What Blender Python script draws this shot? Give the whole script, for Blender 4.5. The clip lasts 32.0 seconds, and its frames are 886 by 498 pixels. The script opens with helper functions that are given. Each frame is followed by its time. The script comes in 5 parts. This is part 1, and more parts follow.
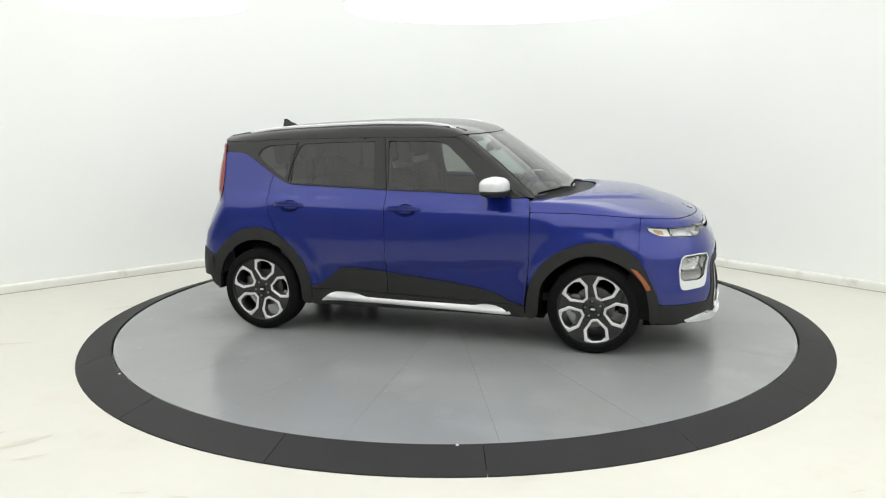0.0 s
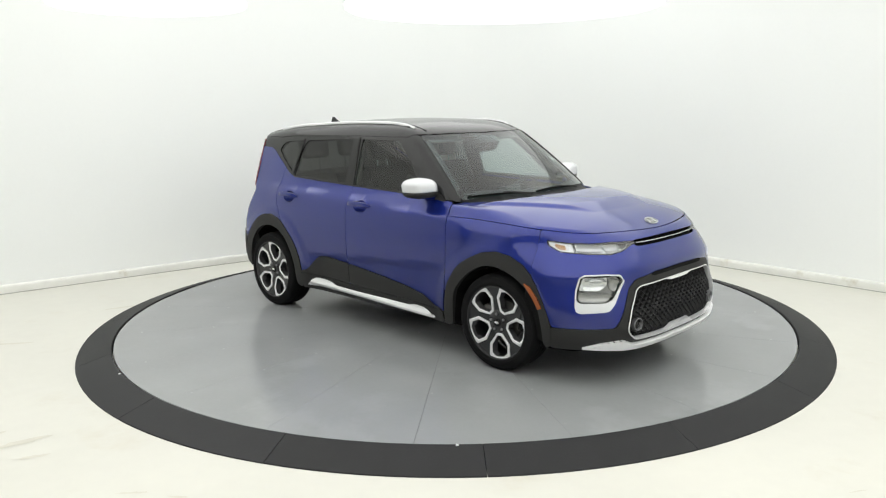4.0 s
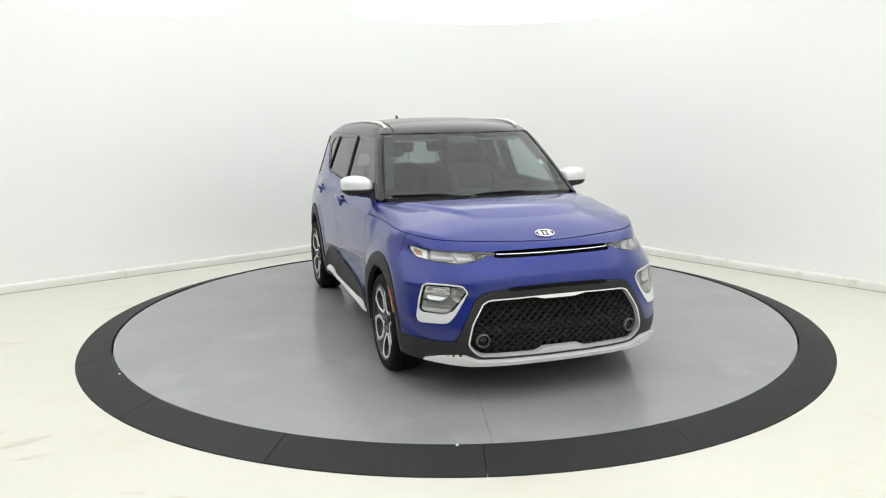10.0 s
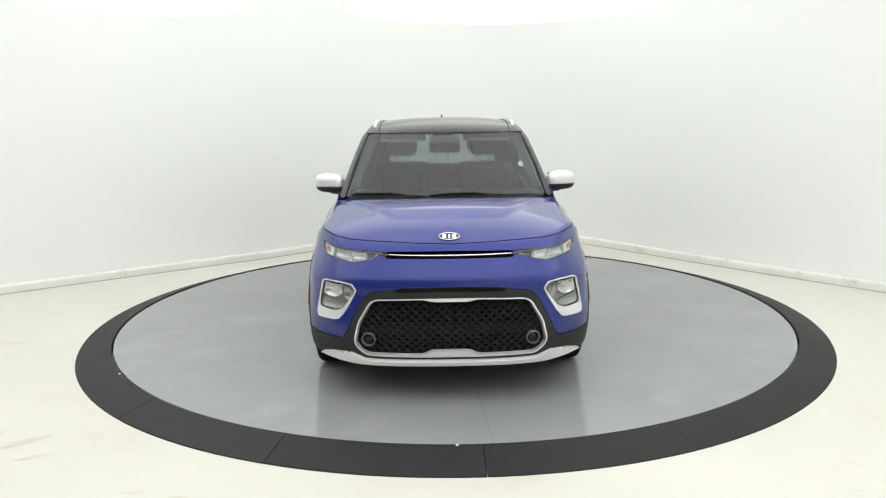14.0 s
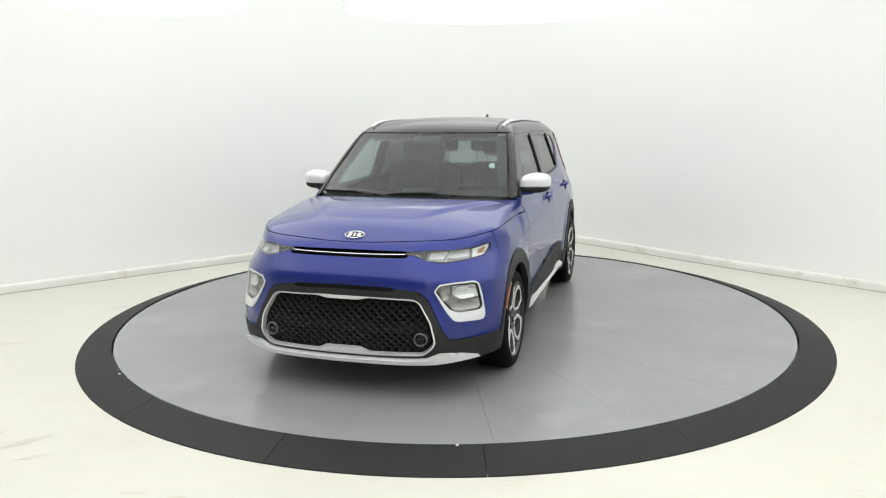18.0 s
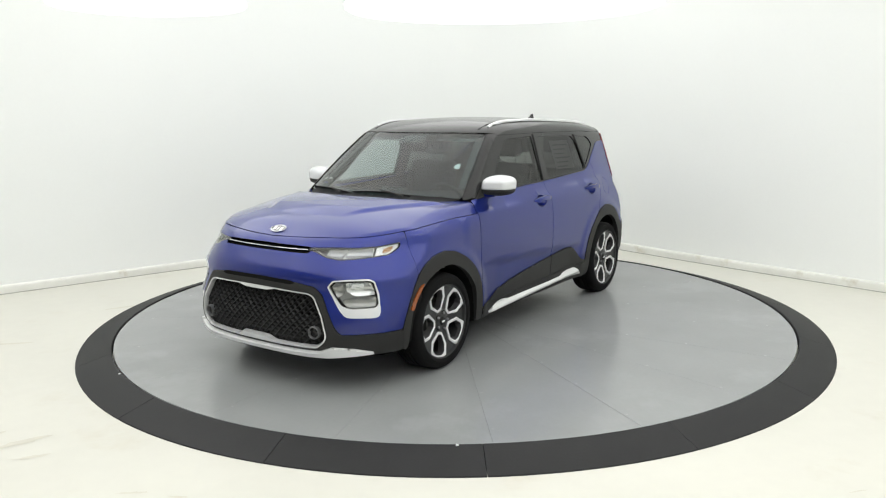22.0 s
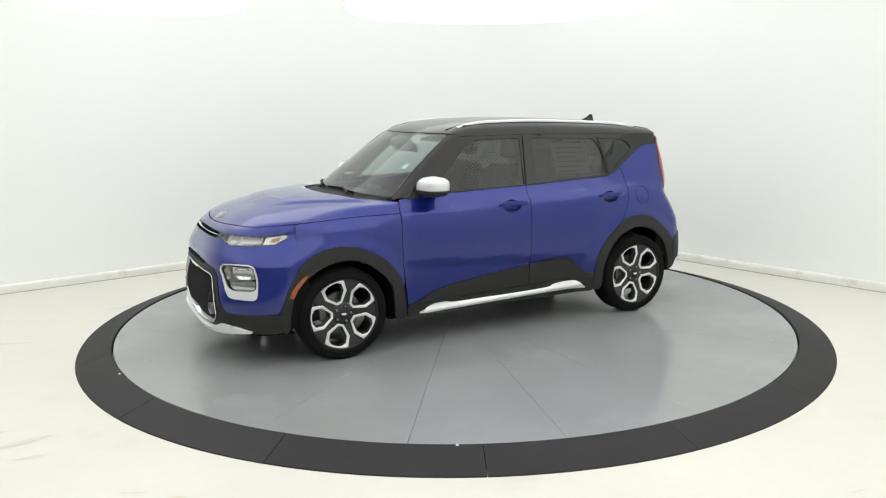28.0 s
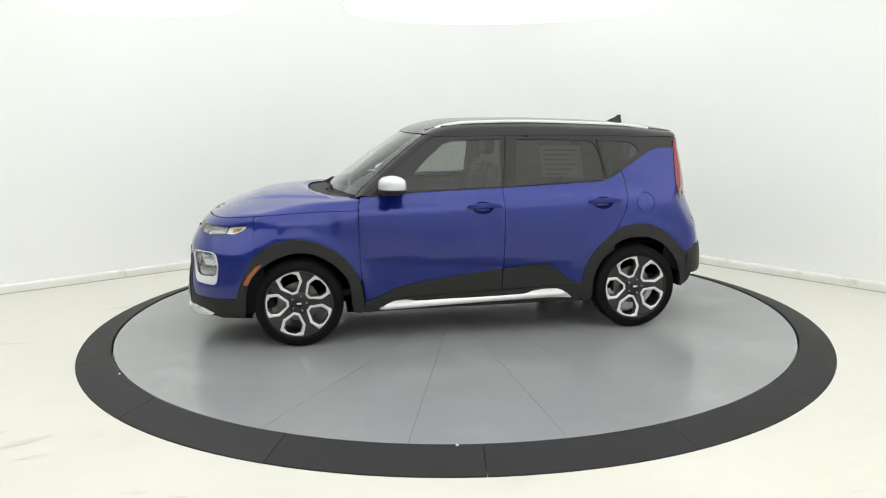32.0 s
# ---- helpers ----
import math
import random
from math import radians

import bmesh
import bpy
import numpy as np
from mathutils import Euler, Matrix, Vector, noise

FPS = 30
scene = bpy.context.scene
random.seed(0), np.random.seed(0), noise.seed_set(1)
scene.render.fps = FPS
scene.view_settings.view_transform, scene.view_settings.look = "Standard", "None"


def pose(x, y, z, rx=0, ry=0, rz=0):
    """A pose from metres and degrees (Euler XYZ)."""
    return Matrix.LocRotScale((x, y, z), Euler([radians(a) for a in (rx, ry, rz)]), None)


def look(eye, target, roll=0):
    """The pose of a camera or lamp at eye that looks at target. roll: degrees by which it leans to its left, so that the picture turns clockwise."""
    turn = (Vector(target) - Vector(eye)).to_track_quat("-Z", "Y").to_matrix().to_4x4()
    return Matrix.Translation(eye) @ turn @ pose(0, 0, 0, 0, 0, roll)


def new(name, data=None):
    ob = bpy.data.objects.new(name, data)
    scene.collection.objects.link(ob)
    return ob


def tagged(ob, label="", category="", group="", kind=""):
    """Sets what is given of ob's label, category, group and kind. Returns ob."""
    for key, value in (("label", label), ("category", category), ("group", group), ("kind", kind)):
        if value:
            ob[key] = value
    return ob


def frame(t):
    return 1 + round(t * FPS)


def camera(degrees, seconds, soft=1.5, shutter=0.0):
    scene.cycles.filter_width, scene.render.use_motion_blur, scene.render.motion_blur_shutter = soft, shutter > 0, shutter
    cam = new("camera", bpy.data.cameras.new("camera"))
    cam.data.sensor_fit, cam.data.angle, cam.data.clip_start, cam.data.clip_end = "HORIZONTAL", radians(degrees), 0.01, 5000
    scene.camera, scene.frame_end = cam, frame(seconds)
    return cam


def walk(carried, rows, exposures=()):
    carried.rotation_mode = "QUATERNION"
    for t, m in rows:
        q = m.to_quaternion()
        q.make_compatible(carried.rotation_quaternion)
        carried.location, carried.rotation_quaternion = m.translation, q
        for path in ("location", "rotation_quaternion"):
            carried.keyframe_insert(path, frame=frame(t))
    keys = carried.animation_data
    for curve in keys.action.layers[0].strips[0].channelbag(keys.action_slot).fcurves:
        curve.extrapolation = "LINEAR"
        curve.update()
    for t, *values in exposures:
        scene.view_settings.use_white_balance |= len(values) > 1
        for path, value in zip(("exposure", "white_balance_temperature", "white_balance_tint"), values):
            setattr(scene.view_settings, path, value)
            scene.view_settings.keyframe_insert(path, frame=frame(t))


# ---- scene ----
EXPOSURE = 0.0
PAINT = (0.0068, 0.0195, 0.200)
import functools

cam = camera(59.03, 32.0, soft=1.15)
EYE = (0.0, -6.584, 1.8255)
VIEW = look(EYE, (EYE[0] - 0.01215, EYE[1] + 0.98286, EYE[2] - 0.18394), -0.722)
walk(cam, [(0.0, VIEW), (32.0, VIEW)], exposures=[(0.0, EXPOSURE, 6500, 10), (32.0, EXPOSURE, 6500, 10)])

# ---- light: a white room lit by round ceiling panels, with unseen fill added ----
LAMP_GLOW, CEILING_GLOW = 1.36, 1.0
world = bpy.data.worlds.new("world")
scene.world = world
world.use_nodes = True
world.node_tree.nodes["Background"].inputs["Color"].default_value = (0.9, 0.95, 1.0, 1)
world.node_tree.nodes["Background"].inputs["Strength"].default_value = 0.3

DISC_TOP, DISC_R, RAMP_R = 0.060, 2.730, 2.990
ROOM_H = 3.6


# ---- materials ----
def material(name, colour, rough=0.5, metal=0.0, coat=0.0, spec=0.5, grain=0.0, scale=30.0, stain=0.0,
             stain_scale=1.5, bump=0.0, emit=0.0, sheen=0.0, coat_rough=0.03, stretch=None, rough_var=0.0, each=0.0):
    """A principled surface whose colour varies at two scales (grain and stain) and whose relief is bump."""
    m = bpy.data.materials.new(name)
    m.use_nodes = True
    t, n = m.node_tree, m.node_tree.nodes
    p = n["Principled BSDF"]
    p.inputs["Base Color"].default_value = (*colour, 1)
    p.inputs["Roughness"].default_value = rough
    p.inputs["Metallic"].default_value = metal
    p.inputs["Specular IOR Level"].default_value = spec
    p.inputs["Coat Weight"].default_value = coat
    p.inputs["Coat Roughness"].default_value = coat_rough
    if emit:
        p.inputs["Emission Color"].default_value = (*colour, 1)
        p.inputs["Emission Strength"].default_value = emit
    m.diffuse_color = (*colour, 1)
    if grain or stain or bump or rough_var:
        where = n.new("ShaderNodeTexCoord")
        place = n.new("ShaderNodeMapping")
        if stretch:
            place.inputs["Scale"].default_value = stretch
        t.links.new(where.outputs["Object"], place.inputs["Vector"])
        fine, wide = n.new("ShaderNodeTexNoise"), n.new("ShaderNodeTexNoise")
        fine.inputs["Scale"].default_value, fine.inputs["Detail"].default_value = scale, 6
        wide.inputs["Scale"].default_value, wide.inputs["Detail"].default_value = stain_scale, 5
        for tex in (fine, wide):
            t.links.new(place.outputs["Vector"], tex.inputs["Vector"])
        hue = n.new("ShaderNodeHueSaturation")
        hue.inputs["Color"].default_value = (*colour, 1)
        mix = n.new("ShaderNodeMath")
        mix.operation = "MULTIPLY_ADD"
        mix.inputs[1].default_value = 2 * grain
        base = n.new("ShaderNodeMath")
        base.operation = "MULTIPLY_ADD"
        base.inputs[1].default_value = 2 * stain
        base.inputs[2].default_value = 1 - grain - stain
        t.links.new(wide.outputs["Fac"], base.inputs[0])
        t.links.new(fine.outputs["Fac"], mix.inputs[0])
        t.links.new(base.outputs[0], mix.inputs[2])
        last = mix
        if each:
            info, vary, times = n.new("ShaderNodeObjectInfo"), n.new("ShaderNodeMath"), n.new("ShaderNodeMath")
            vary.operation, times.operation = "MULTIPLY_ADD", "MULTIPLY"
            vary.inputs[1].default_value, vary.inputs[2].default_value = each, 1 - each / 2
            t.links.new(info.outputs["Random"], vary.inputs[0])
            t.links.new(vary.outputs[0], times.inputs[0])
            t.links.new(mix.outputs[0], times.inputs[1])
            last = times
        t.links.new(last.outputs[0], hue.inputs["Value"])
        t.links.new(hue.outputs["Color"], p.inputs["Base Color"])
        if rough_var:
            rv = n.new("ShaderNodeMath")
            rv.operation = "MULTIPLY_ADD"
            rv.inputs[1].default_value, rv.inputs[2].default_value = 2 * rough_var, rough - rough_var
            t.links.new(wide.outputs["Fac"], rv.inputs[0])
            t.links.new(rv.outputs[0], p.inputs["Roughness"])
        if bump:
            b = n.new("ShaderNodeBump")
            b.inputs["Strength"].default_value, b.inputs["Distance"].default_value = 0.5, bump
            t.links.new(fine.outputs["Fac"], b.inputs["Height"])
            t.links.new(b.outputs["Normal"], p.inputs["Normal"])
    return m


def soil(m, colour, scale, low, high, amount):
    """Adds soft worn patches of a second colour to a surface."""
    t, n = m.node_tree, m.node_tree.nodes
    p = n["Principled BSDF"]
    was = p.inputs["Base Color"].links[0].from_socket
    where, noise_tex, span, mix = n.new("ShaderNodeTexCoord"), n.new("ShaderNodeTexNoise"), n.new("ShaderNodeMapRange"), n.new("ShaderNodeMixRGB")
    noise_tex.inputs["Scale"].default_value, noise_tex.inputs["Detail"].default_value, noise_tex.inputs["Roughness"].default_value = scale, 9, 0.62
    span.interpolation_type = "SMOOTHSTEP"
    span.inputs["From Min"].default_value, span.inputs["From Max"].default_value, span.inputs["To Max"].default_value = low, high, amount
    mix.inputs["Color2"].default_value = (*colour, 1)
    t.links.new(where.outputs["Object"], noise_tex.inputs["Vector"])
    t.links.new(noise_tex.outputs["Fac"], span.inputs["Value"])
    t.links.new(span.outputs["Result"], mix.inputs["Fac"])
    t.links.new(was, mix.inputs["Color1"])
    t.links.new(mix.outputs["Color"], p.inputs["Base Color"])


def glass(name, tint, rough=0.0, ior=1.5):
    """A thin tinted pane: lets light straight through and mirrors by its Fresnel gloss."""
    m = bpy.data.materials.new(name)
    m.use_nodes = True
    t, n = m.node_tree, m.node_tree.nodes
    n.remove(n["Principled BSDF"])
    clear, gloss, mix, edge = (n.new("ShaderNodeBsdfTransparent"), n.new("ShaderNodeBsdfGlossy"),
                               n.new("ShaderNodeMixShader"), n.new("ShaderNodeLayerWeight"))
    power, curve_node = n.new("ShaderNodeMath"), n.new("ShaderNodeMath")
    clear.inputs["Color"].default_value = (*tint, 1)
    gloss.inputs["Roughness"].default_value = rough
    gloss.inputs["Color"].default_value = (1, 1, 1, 1)
    edge.inputs["Blend"].default_value = 0.5
    power.operation, power.inputs[1].default_value = "POWER", 5.0
    straight = ((ior - 1) / (ior + 1)) ** 2 * 1.5
    curve_node.operation = "MULTIPLY_ADD"
    curve_node.inputs[1].default_value, curve_node.inputs[2].default_value = 1 - straight, straight
    t.links.new(edge.outputs["Facing"], power.inputs[0])
    t.links.new(power.outputs[0], curve_node.inputs[0])
    t.links.new(curve_node.outputs[0], mix.inputs["Fac"])
    t.links.new(clear.outputs["BSDF"], mix.inputs[1])
    t.links.new(gloss.outputs["BSDF"], mix.inputs[2])
    t.links.new(mix.outputs["Shader"], n["Material Output"].inputs["Surface"])
    m.diffuse_color = (*tint, 1)
    return m


M_WALL = material("white wall paint", (0.897, 0.914, 0.899), 0.6, spec=0.2, grain=0.01, scale=40, stain=0.015, stain_scale=0.7, bump=0.0004)
# wall colour darkened to dim what the car's right side reflects
M_WALLGREY = material("reflection-dimming wall grey", (0.27, 0.275, 0.27), 0.7, spec=0.2, grain=0.03, scale=40, stain=0.04, stain_scale=0.7, bump=0.0004)
M_BASE = material("white skirting paint", (0.80, 0.80, 0.755), 0.5, spec=0.3, grain=0.05, scale=14, stain=0.10, stain_scale=3)
M_JOINT = material("grey floor joint", (0.38, 0.38, 0.35), 0.7, grain=0.1, scale=12, stain=0.15, stain_scale=2)
# even glow added to the unseen ceiling as soft fill for the room
M_CEIL = material("white ceiling with added glow", (0.995, 1.0, 0.988), 0.8, spec=0.2, emit=CEILING_GLOW)
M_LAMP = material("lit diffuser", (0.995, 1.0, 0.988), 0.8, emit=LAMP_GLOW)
M_LAMPRIM = material("white lamp rim", (0.85, 0.85, 0.85), 0.5, grain=0.02)
M_FLOOR = material("cream floor coating", (0.662, 0.653, 0.590), 0.42, spec=0.4, grain=0.03, scale=9, stain=0.07, stain_scale=0.9, bump=0.0006, rough_var=0.08)
soil(M_BASE, (0.58, 0.54, 0.44), 5.0, 0.55, 0.72, 0.6)
soil(M_FLOOR, (0.56, 0.52, 0.42), 1.3, 0.56, 0.74, 0.5)
M_SMUDGE = material("worn floor coating", (0.62, 0.60, 0.52), 0.5, spec=0.4, grain=0.12, scale=14, stain=0.1, stain_scale=3)
M_PLATE = material("grey painted steel plate", (0.276, 0.284, 0.288), 0.19, spec=0.5, grain=0.03, scale=35, stain=0.11, stain_scale=1.3, rough_var=0.12)
soil(M_PLATE, (0.318, 0.328, 0.333), 1.1, 0.52, 0.66, 0.6)
M_SEAM = material("dark plate joint", (0.21, 0.215, 0.215), 0.6, grain=0.2, scale=25)
M_RUBBER = material("black ramp rubber", (0.0175, 0.0175, 0.0185), 0.58, spec=0.27, grain=0.12, scale=70, stain=0.22, stain_scale=5, bump=0.0012, each=0.35)
M_PAINT = material("blue metallic paint", PAINT, 0.47, metal=0.8, coat=1.0, spec=0.2, grain=0.10, scale=900, stain=0.02, stain_scale=2)
M_GLOSS = material("gloss black paint", (0.007, 0.007, 0.0075), 0.25, coat=0.42, spec=0.22, grain=0.1, scale=600, coat_rough=0.05)
M_PLASTIC = material("grained black plastic", (0.024, 0.024, 0.0235), 0.55, spec=0.26, grain=0.10, scale=260, stain=0.06, stain_scale=5, bump=0.0003)
M_SHELL = material("black underseal", (0.008, 0.008, 0.008), 0.9, spec=0.1, grain=0.2, scale=60)
M_SILVER = material("satin silver trim", (0.80, 0.805, 0.81), 0.30, metal=0.2, coat=0.5, grain=0.03, scale=200)
M_CHROME = material("bright chrome", (0.80, 0.81, 0.82), 0.07, metal=1.0, grain=0.02, scale=30)
M_WHITE = material("pearl silver paint", (0.70, 0.71, 0.73), 0.30, metal=0.25, coat=0.8, grain=0.03, scale=500)
M_TYRE = material("black tyre rubber", (0.006, 0.006, 0.0063), 0.78, spec=0.13, grain=0.15, scale=90, stain=0.08, stain_scale=7, bump=0.0008)
M_RIM = material("machined alloy", (0.80, 0.80, 0.81), 0.28, metal=0.6, grain=0.04, scale=120)
M_RIMDARK = material("dark grey alloy paint", (0.020, 0.0205, 0.022), 0.38, metal=0.3, coat=0.4, grain=0.08, scale=300)
M_DISC = material("cast iron brake disc", (0.17, 0.165, 0.16), 0.42, metal=0.9, grain=0.12, scale=60)
M_TRIM = material("dark interior plastic", (0.022, 0.0225, 0.0235), 0.62, grain=0.1, scale=150, stain=0.06, stain_scale=6)
M_CLOTH = material("charcoal seat cloth", (0.024, 0.0245, 0.026), 0.9, spec=0.2, grain=0.2, scale=300, stain=0.08, stain_scale=7, bump=0.0006)
M_LINER = material("pale grey headliner", (0.42, 0.43, 0.42), 0.9, spec=0.1, grain=0.06, scale=200)
M_AMBER = material("amber lens", (0.30, 0.075, 0.015), 0.18, coat=0.6, grain=0.06, scale=80)
M_RED = material("red lens", (0.22, 0.009, 0.011), 0.14, coat=0.8, grain=0.06, scale=80)
M_REFLECT = material("lamp reflector", (0.62, 0.63, 0.63), 0.14, metal=0.9, grain=0.10, scale=70)
M_LAMPGREY = material("grey lamp housing", (0.25, 0.252, 0.248), 0.35, metal=0.25, grain=0.12, scale=40)
M_PAPER = material("printed paper", (0.74, 0.75, 0.74), 0.7, grain=0.05, scale=40)
M_INK = material("grey print", (0.30, 0.31, 0.32), 0.7, grain=0.1, scale=60)
M_SCREEN = glass("green tinted windscreen", (0.61, 0.745, 0.735), ior=1.5)
M_TINT = glass("dark privacy glass", (0.10, 0.105, 0.10), ior=1.42)
M_REARGLASS = glass("tinted rear glass", (0.30, 0.32, 0.31), ior=1.5)
M_FRONTGLASS = glass("tinted door glass", (0.44, 0.465, 0.45), ior=1.42)
M_CLEAR = glass("clear lamp lens", (0.93, 0.94, 0.94), ior=1.45)
M_MIRROR = material("mirror glass", (0.86, 0.88, 0.88), 0.02, metal=1.0)


# ---- building helpers ----
def mesh_of(name, verts, faces, mat, smooth=True, normals=None):
    me = bpy.data.meshes.new(name)
    me.from_pydata([tuple(map(float, v)) for v in verts], [], [tuple(map(int, f)) for f in faces])
    me.materials.append(mat)
    me.polygons.foreach_set("use_smooth", [smooth] * len(me.polygons))
    me.update()
    if normals is not None:
        me.normals_split_custom_set_from_vertices([tuple(map(float, v)) for v in normals])
    return me


def piece(name, verts, faces, mat, parent=None, label="", smooth=True, normals=None):
    """One mesh object under a thing or a part."""
    ob = new(name, mesh_of(name, verts, faces, mat, smooth, normals))
    ob.parent = parent
    return tagged(ob, label)


def part(name, bm, mat, parent=None, label="", smooth=True, m=None):
    """Links a bmesh as one mesh object under a thing or a part."""
    me = bpy.data.meshes.new(name)
    if m is not None:
        bm.transform(m)
    bmesh.ops.recalc_face_normals(bm, faces=bm.faces)
    bm.to_mesh(me)
    bm.free()
    me.materials.append(mat)
    me.polygons.foreach_set("use_smooth", [smooth] * len(me.polygons))
    if smooth:
        me.set_sharp_from_angle(angle=radians(38))
    ob = new(name, me)
    ob.parent = parent
    return tagged(ob, label)


def rounded_box(sx, sy, sz, r=0.02, seg=2, centre=(0, 0, 0)):
    bm = bmesh.new()
    bmesh.ops.create_cube(bm, size=1.0)
    bmesh.ops.scale(bm, vec=(sx, sy, sz), verts=bm.verts)
    bmesh.ops.bevel(bm, geom=list(bm.edges), offset=r, segments=seg, affect="EDGES", profile=0.5)
    bmesh.ops.translate(bm, vec=centre, verts=bm.verts)
    return bm


def lathe(profile, n=48, axis="y"):
    """Turns a closed or open profile of (radius, along) round an axis."""
    verts, faces, k = [], [], len(profile)
    for i in range(n):
        a = 2 * math.pi * i / n
        for r, s in profile:
            p = (r * math.cos(a), s, r * math.sin(a)) if axis == "y" else (
                (r * math.cos(a), r * math.sin(a), s) if axis == "z" else (s, r * math.cos(a), r * math.sin(a)))
            verts.append(p)
    for i in range(n):
        for j in range(k - 1):
            a, b = i * k + j, ((i + 1) % n) * k + j
            faces.append((a, b, b + 1, a + 1))
    return verts, faces


def lathe_bm(profile, n=48, axis="y"):
    bm = bmesh.new()
    v, f = lathe(profile, n, axis)
    vs = [bm.verts.new(p) for p in v]
    for q in f:
        bm.faces.new([vs[i] for i in q])
    bmesh.ops.remove_doubles(bm, verts=bm.verts, dist=1e-5)
    return bm


def tube(points, section, closed=False, up=(0, 0, 1), scale=None):
    """Sweeps a section of (sideways, upward) offsets along a line of points; returns a bmesh."""
    bm = bmesh.new()
    pts = [Vector(p) for p in points]
    n, rings = len(pts), []
    for i, p in enumerate(pts):
        a = pts[i - 1] if (i or closed) else p
        b = pts[(i + 1) % n] if (i < n - 1 or closed) else p
        t = (b - a).normalized()
        side = t.cross(Vector(up)).normalized()
        u = side.cross(t).normalized()
        k = scale[i] if scale else 1.0
        rings.append([bm.verts.new(p + side * s * k + u * h * k) for s, h in section])
    m = len(section)
    for i in range(n if closed else n - 1):
        r0, r1 = rings[i], rings[(i + 1) % n]
        for j in range(m):
            bm.faces.new((r0[j], r0[(j + 1) % m], r1[(j + 1) % m], r1[j]))
    if not closed:
        bm.faces.new(rings[0][::-1])
        bm.faces.new(rings[-1])
    return bm


def circle(r, n=10, squash=1.0):
    return [(r * math.cos(2 * math.pi * i / n), r * squash * math.sin(2 * math.pi * i / n)) for i in range(n)]


def spline(points, n=8):
    """A smooth line through a few points."""
    p = np.asarray(points, float)
    s = np.concatenate([[0], np.cumsum(np.linalg.norm(np.diff(p, axis=0), axis=1))])
    v = np.linspace(0, s[-1], (len(p) - 1) * n + 1)
    return np.stack([curve(v, s, p[:, i]) for i in range(p.shape[1])], 1)


# ---- body surface ----
@functools.lru_cache(None)
def knots(xs, ys):
    xs, ys = np.array(xs, float), np.array(ys, float)
    return xs, ys, np.gradient(ys, xs)


def curve(v, xs, ys):
    """Smooth curve through a few knots (Catmull-Rom), flat slopes kept at the ends."""
    xs, ys, m = knots(tuple(xs), tuple(ys))
    v = np.clip(v, xs[0], xs[-1])
    i = np.clip(np.searchsorted(xs, v) - 1, 0, len(xs) - 2)
    h = xs[i + 1] - xs[i]
    s = (v - xs[i]) / h
    return ((1 + 2 * s) * (1 - s) ** 2 * ys[i] + s * (1 - s) ** 2 * h * m[i]
            + s * s * (3 - 2 * s) * ys[i + 1] + s * s * (s - 1) * h * m[i + 1])


def ease(s):
    s = np.clip(s, 0, 1)
    return s * s * (3 - 2 * s)


def half_width(x, z):
    low = curve(z, (0.15, 0.30, 0.45, 0.62, 0.78, 0.90, 1.00, 1.09, 1.20, 1.35, 1.50, 1.62),
                (0.835, 0.868, 0.882, 0.888, 0.886, 0.873, 0.845, 0.800, 0.760, 0.710, 0.655, 0.605))
    rear = np.clip((-x - 0.9) / 1.1, 0, 1.2)
    front = ease((x - 0.75) / 0.6) * ease((z - 0.90) / 0.14)
    crease = 0.583 + 0.066 * np.clip(x + 0.24, -0.6, 0.9)
    length = ease((x + 0.84) / 0.28) * ease((0.92 - x) / 0.34)
    under = 0.017 * ease((crease - z) / 0.06) * length
    flare = 0.011 * (ease((0.57 - np.hypot(x - 1.29, z - 0.31)) / 0.09) + 0.8 * ease((0.575 - np.hypot(x + 1.30, z - 0.32)) / 0.07))
    edge = 1.036 - 0.036 * x
    shoulder = 0.017 * ease((edge - z) / 0.022) * np.exp(-((z - edge) / 0.15) ** 2) * ease((1.07 - x) / 0.10) * ease((x + 1.42) / 0.30)
    return low - 0.075 * rear ** 2 - 0.036 * front - under + flare + shoulder


def nose(y, z):
    mid = curve(z, (0.15, 0.25, 0.35, 0.45, 0.62, 0.74, 0.85, 0.93, 1.00, 1.10),
                (2.03, 2.132, 2.167, 2.167, 2.126, 2.116, 2.060, 2.028, 2.015, 2.0))
    a = np.abs(y)
    return mid - np.interp(z, (0.5, 0.7, 0.78, 0.86, 1.0), (0.60, 0.64, 0.80, 0.96, 1.03)) * a ** 4.2 - 0.03 * a ** 2


def tail(y, z):
    mid = curve(z, (0.15, 0.24, 0.38, 0.50, 0.66, 0.80, 1.05, 1.20, 1.45, 1.60),
                (-1.86, -1.98, -2.055, -2.06, -2.035, -2.00, -1.925, -1.895, -1.835, -1.79))
    round_off = np.interp(z, (0.30, 0.45, 0.60, 0.75, 0.90, 1.00, 1.10, 1.25, 1.40, 1.50), (0.403, 0.409, 0.395, 0.385, 0.47, 0.55, 0.48, 0.485, 0.515, 0.47))
    return mid + round_off * np.abs(y) ** 2.8


def bonnet(x, y):
    mid = curve(x, (-2.2, -1.3, -0.2, 0.8, 1.0, 1.20, 1.41, 1.64, 1.80, 1.92, 2.02, 2.12, 2.2),
                (1.15, 1.15, 1.15, 1.115, 1.104, 1.098, 1.088, 1.055, 1.010, 0.957, 0.909, 0.862, 0.80))
    return mid - (0.162 - 0.075 * ease((1.55 - x) / 0.5)) * np.abs(y) ** 2.6


def screen(y, z):
    """The slope of the windscreen."""
    return 1.049 - (z - 1.10) * 1.319 - 0.35 * (z - 1.1) ** 2 - 0.51 * np.abs(y) ** 3.07


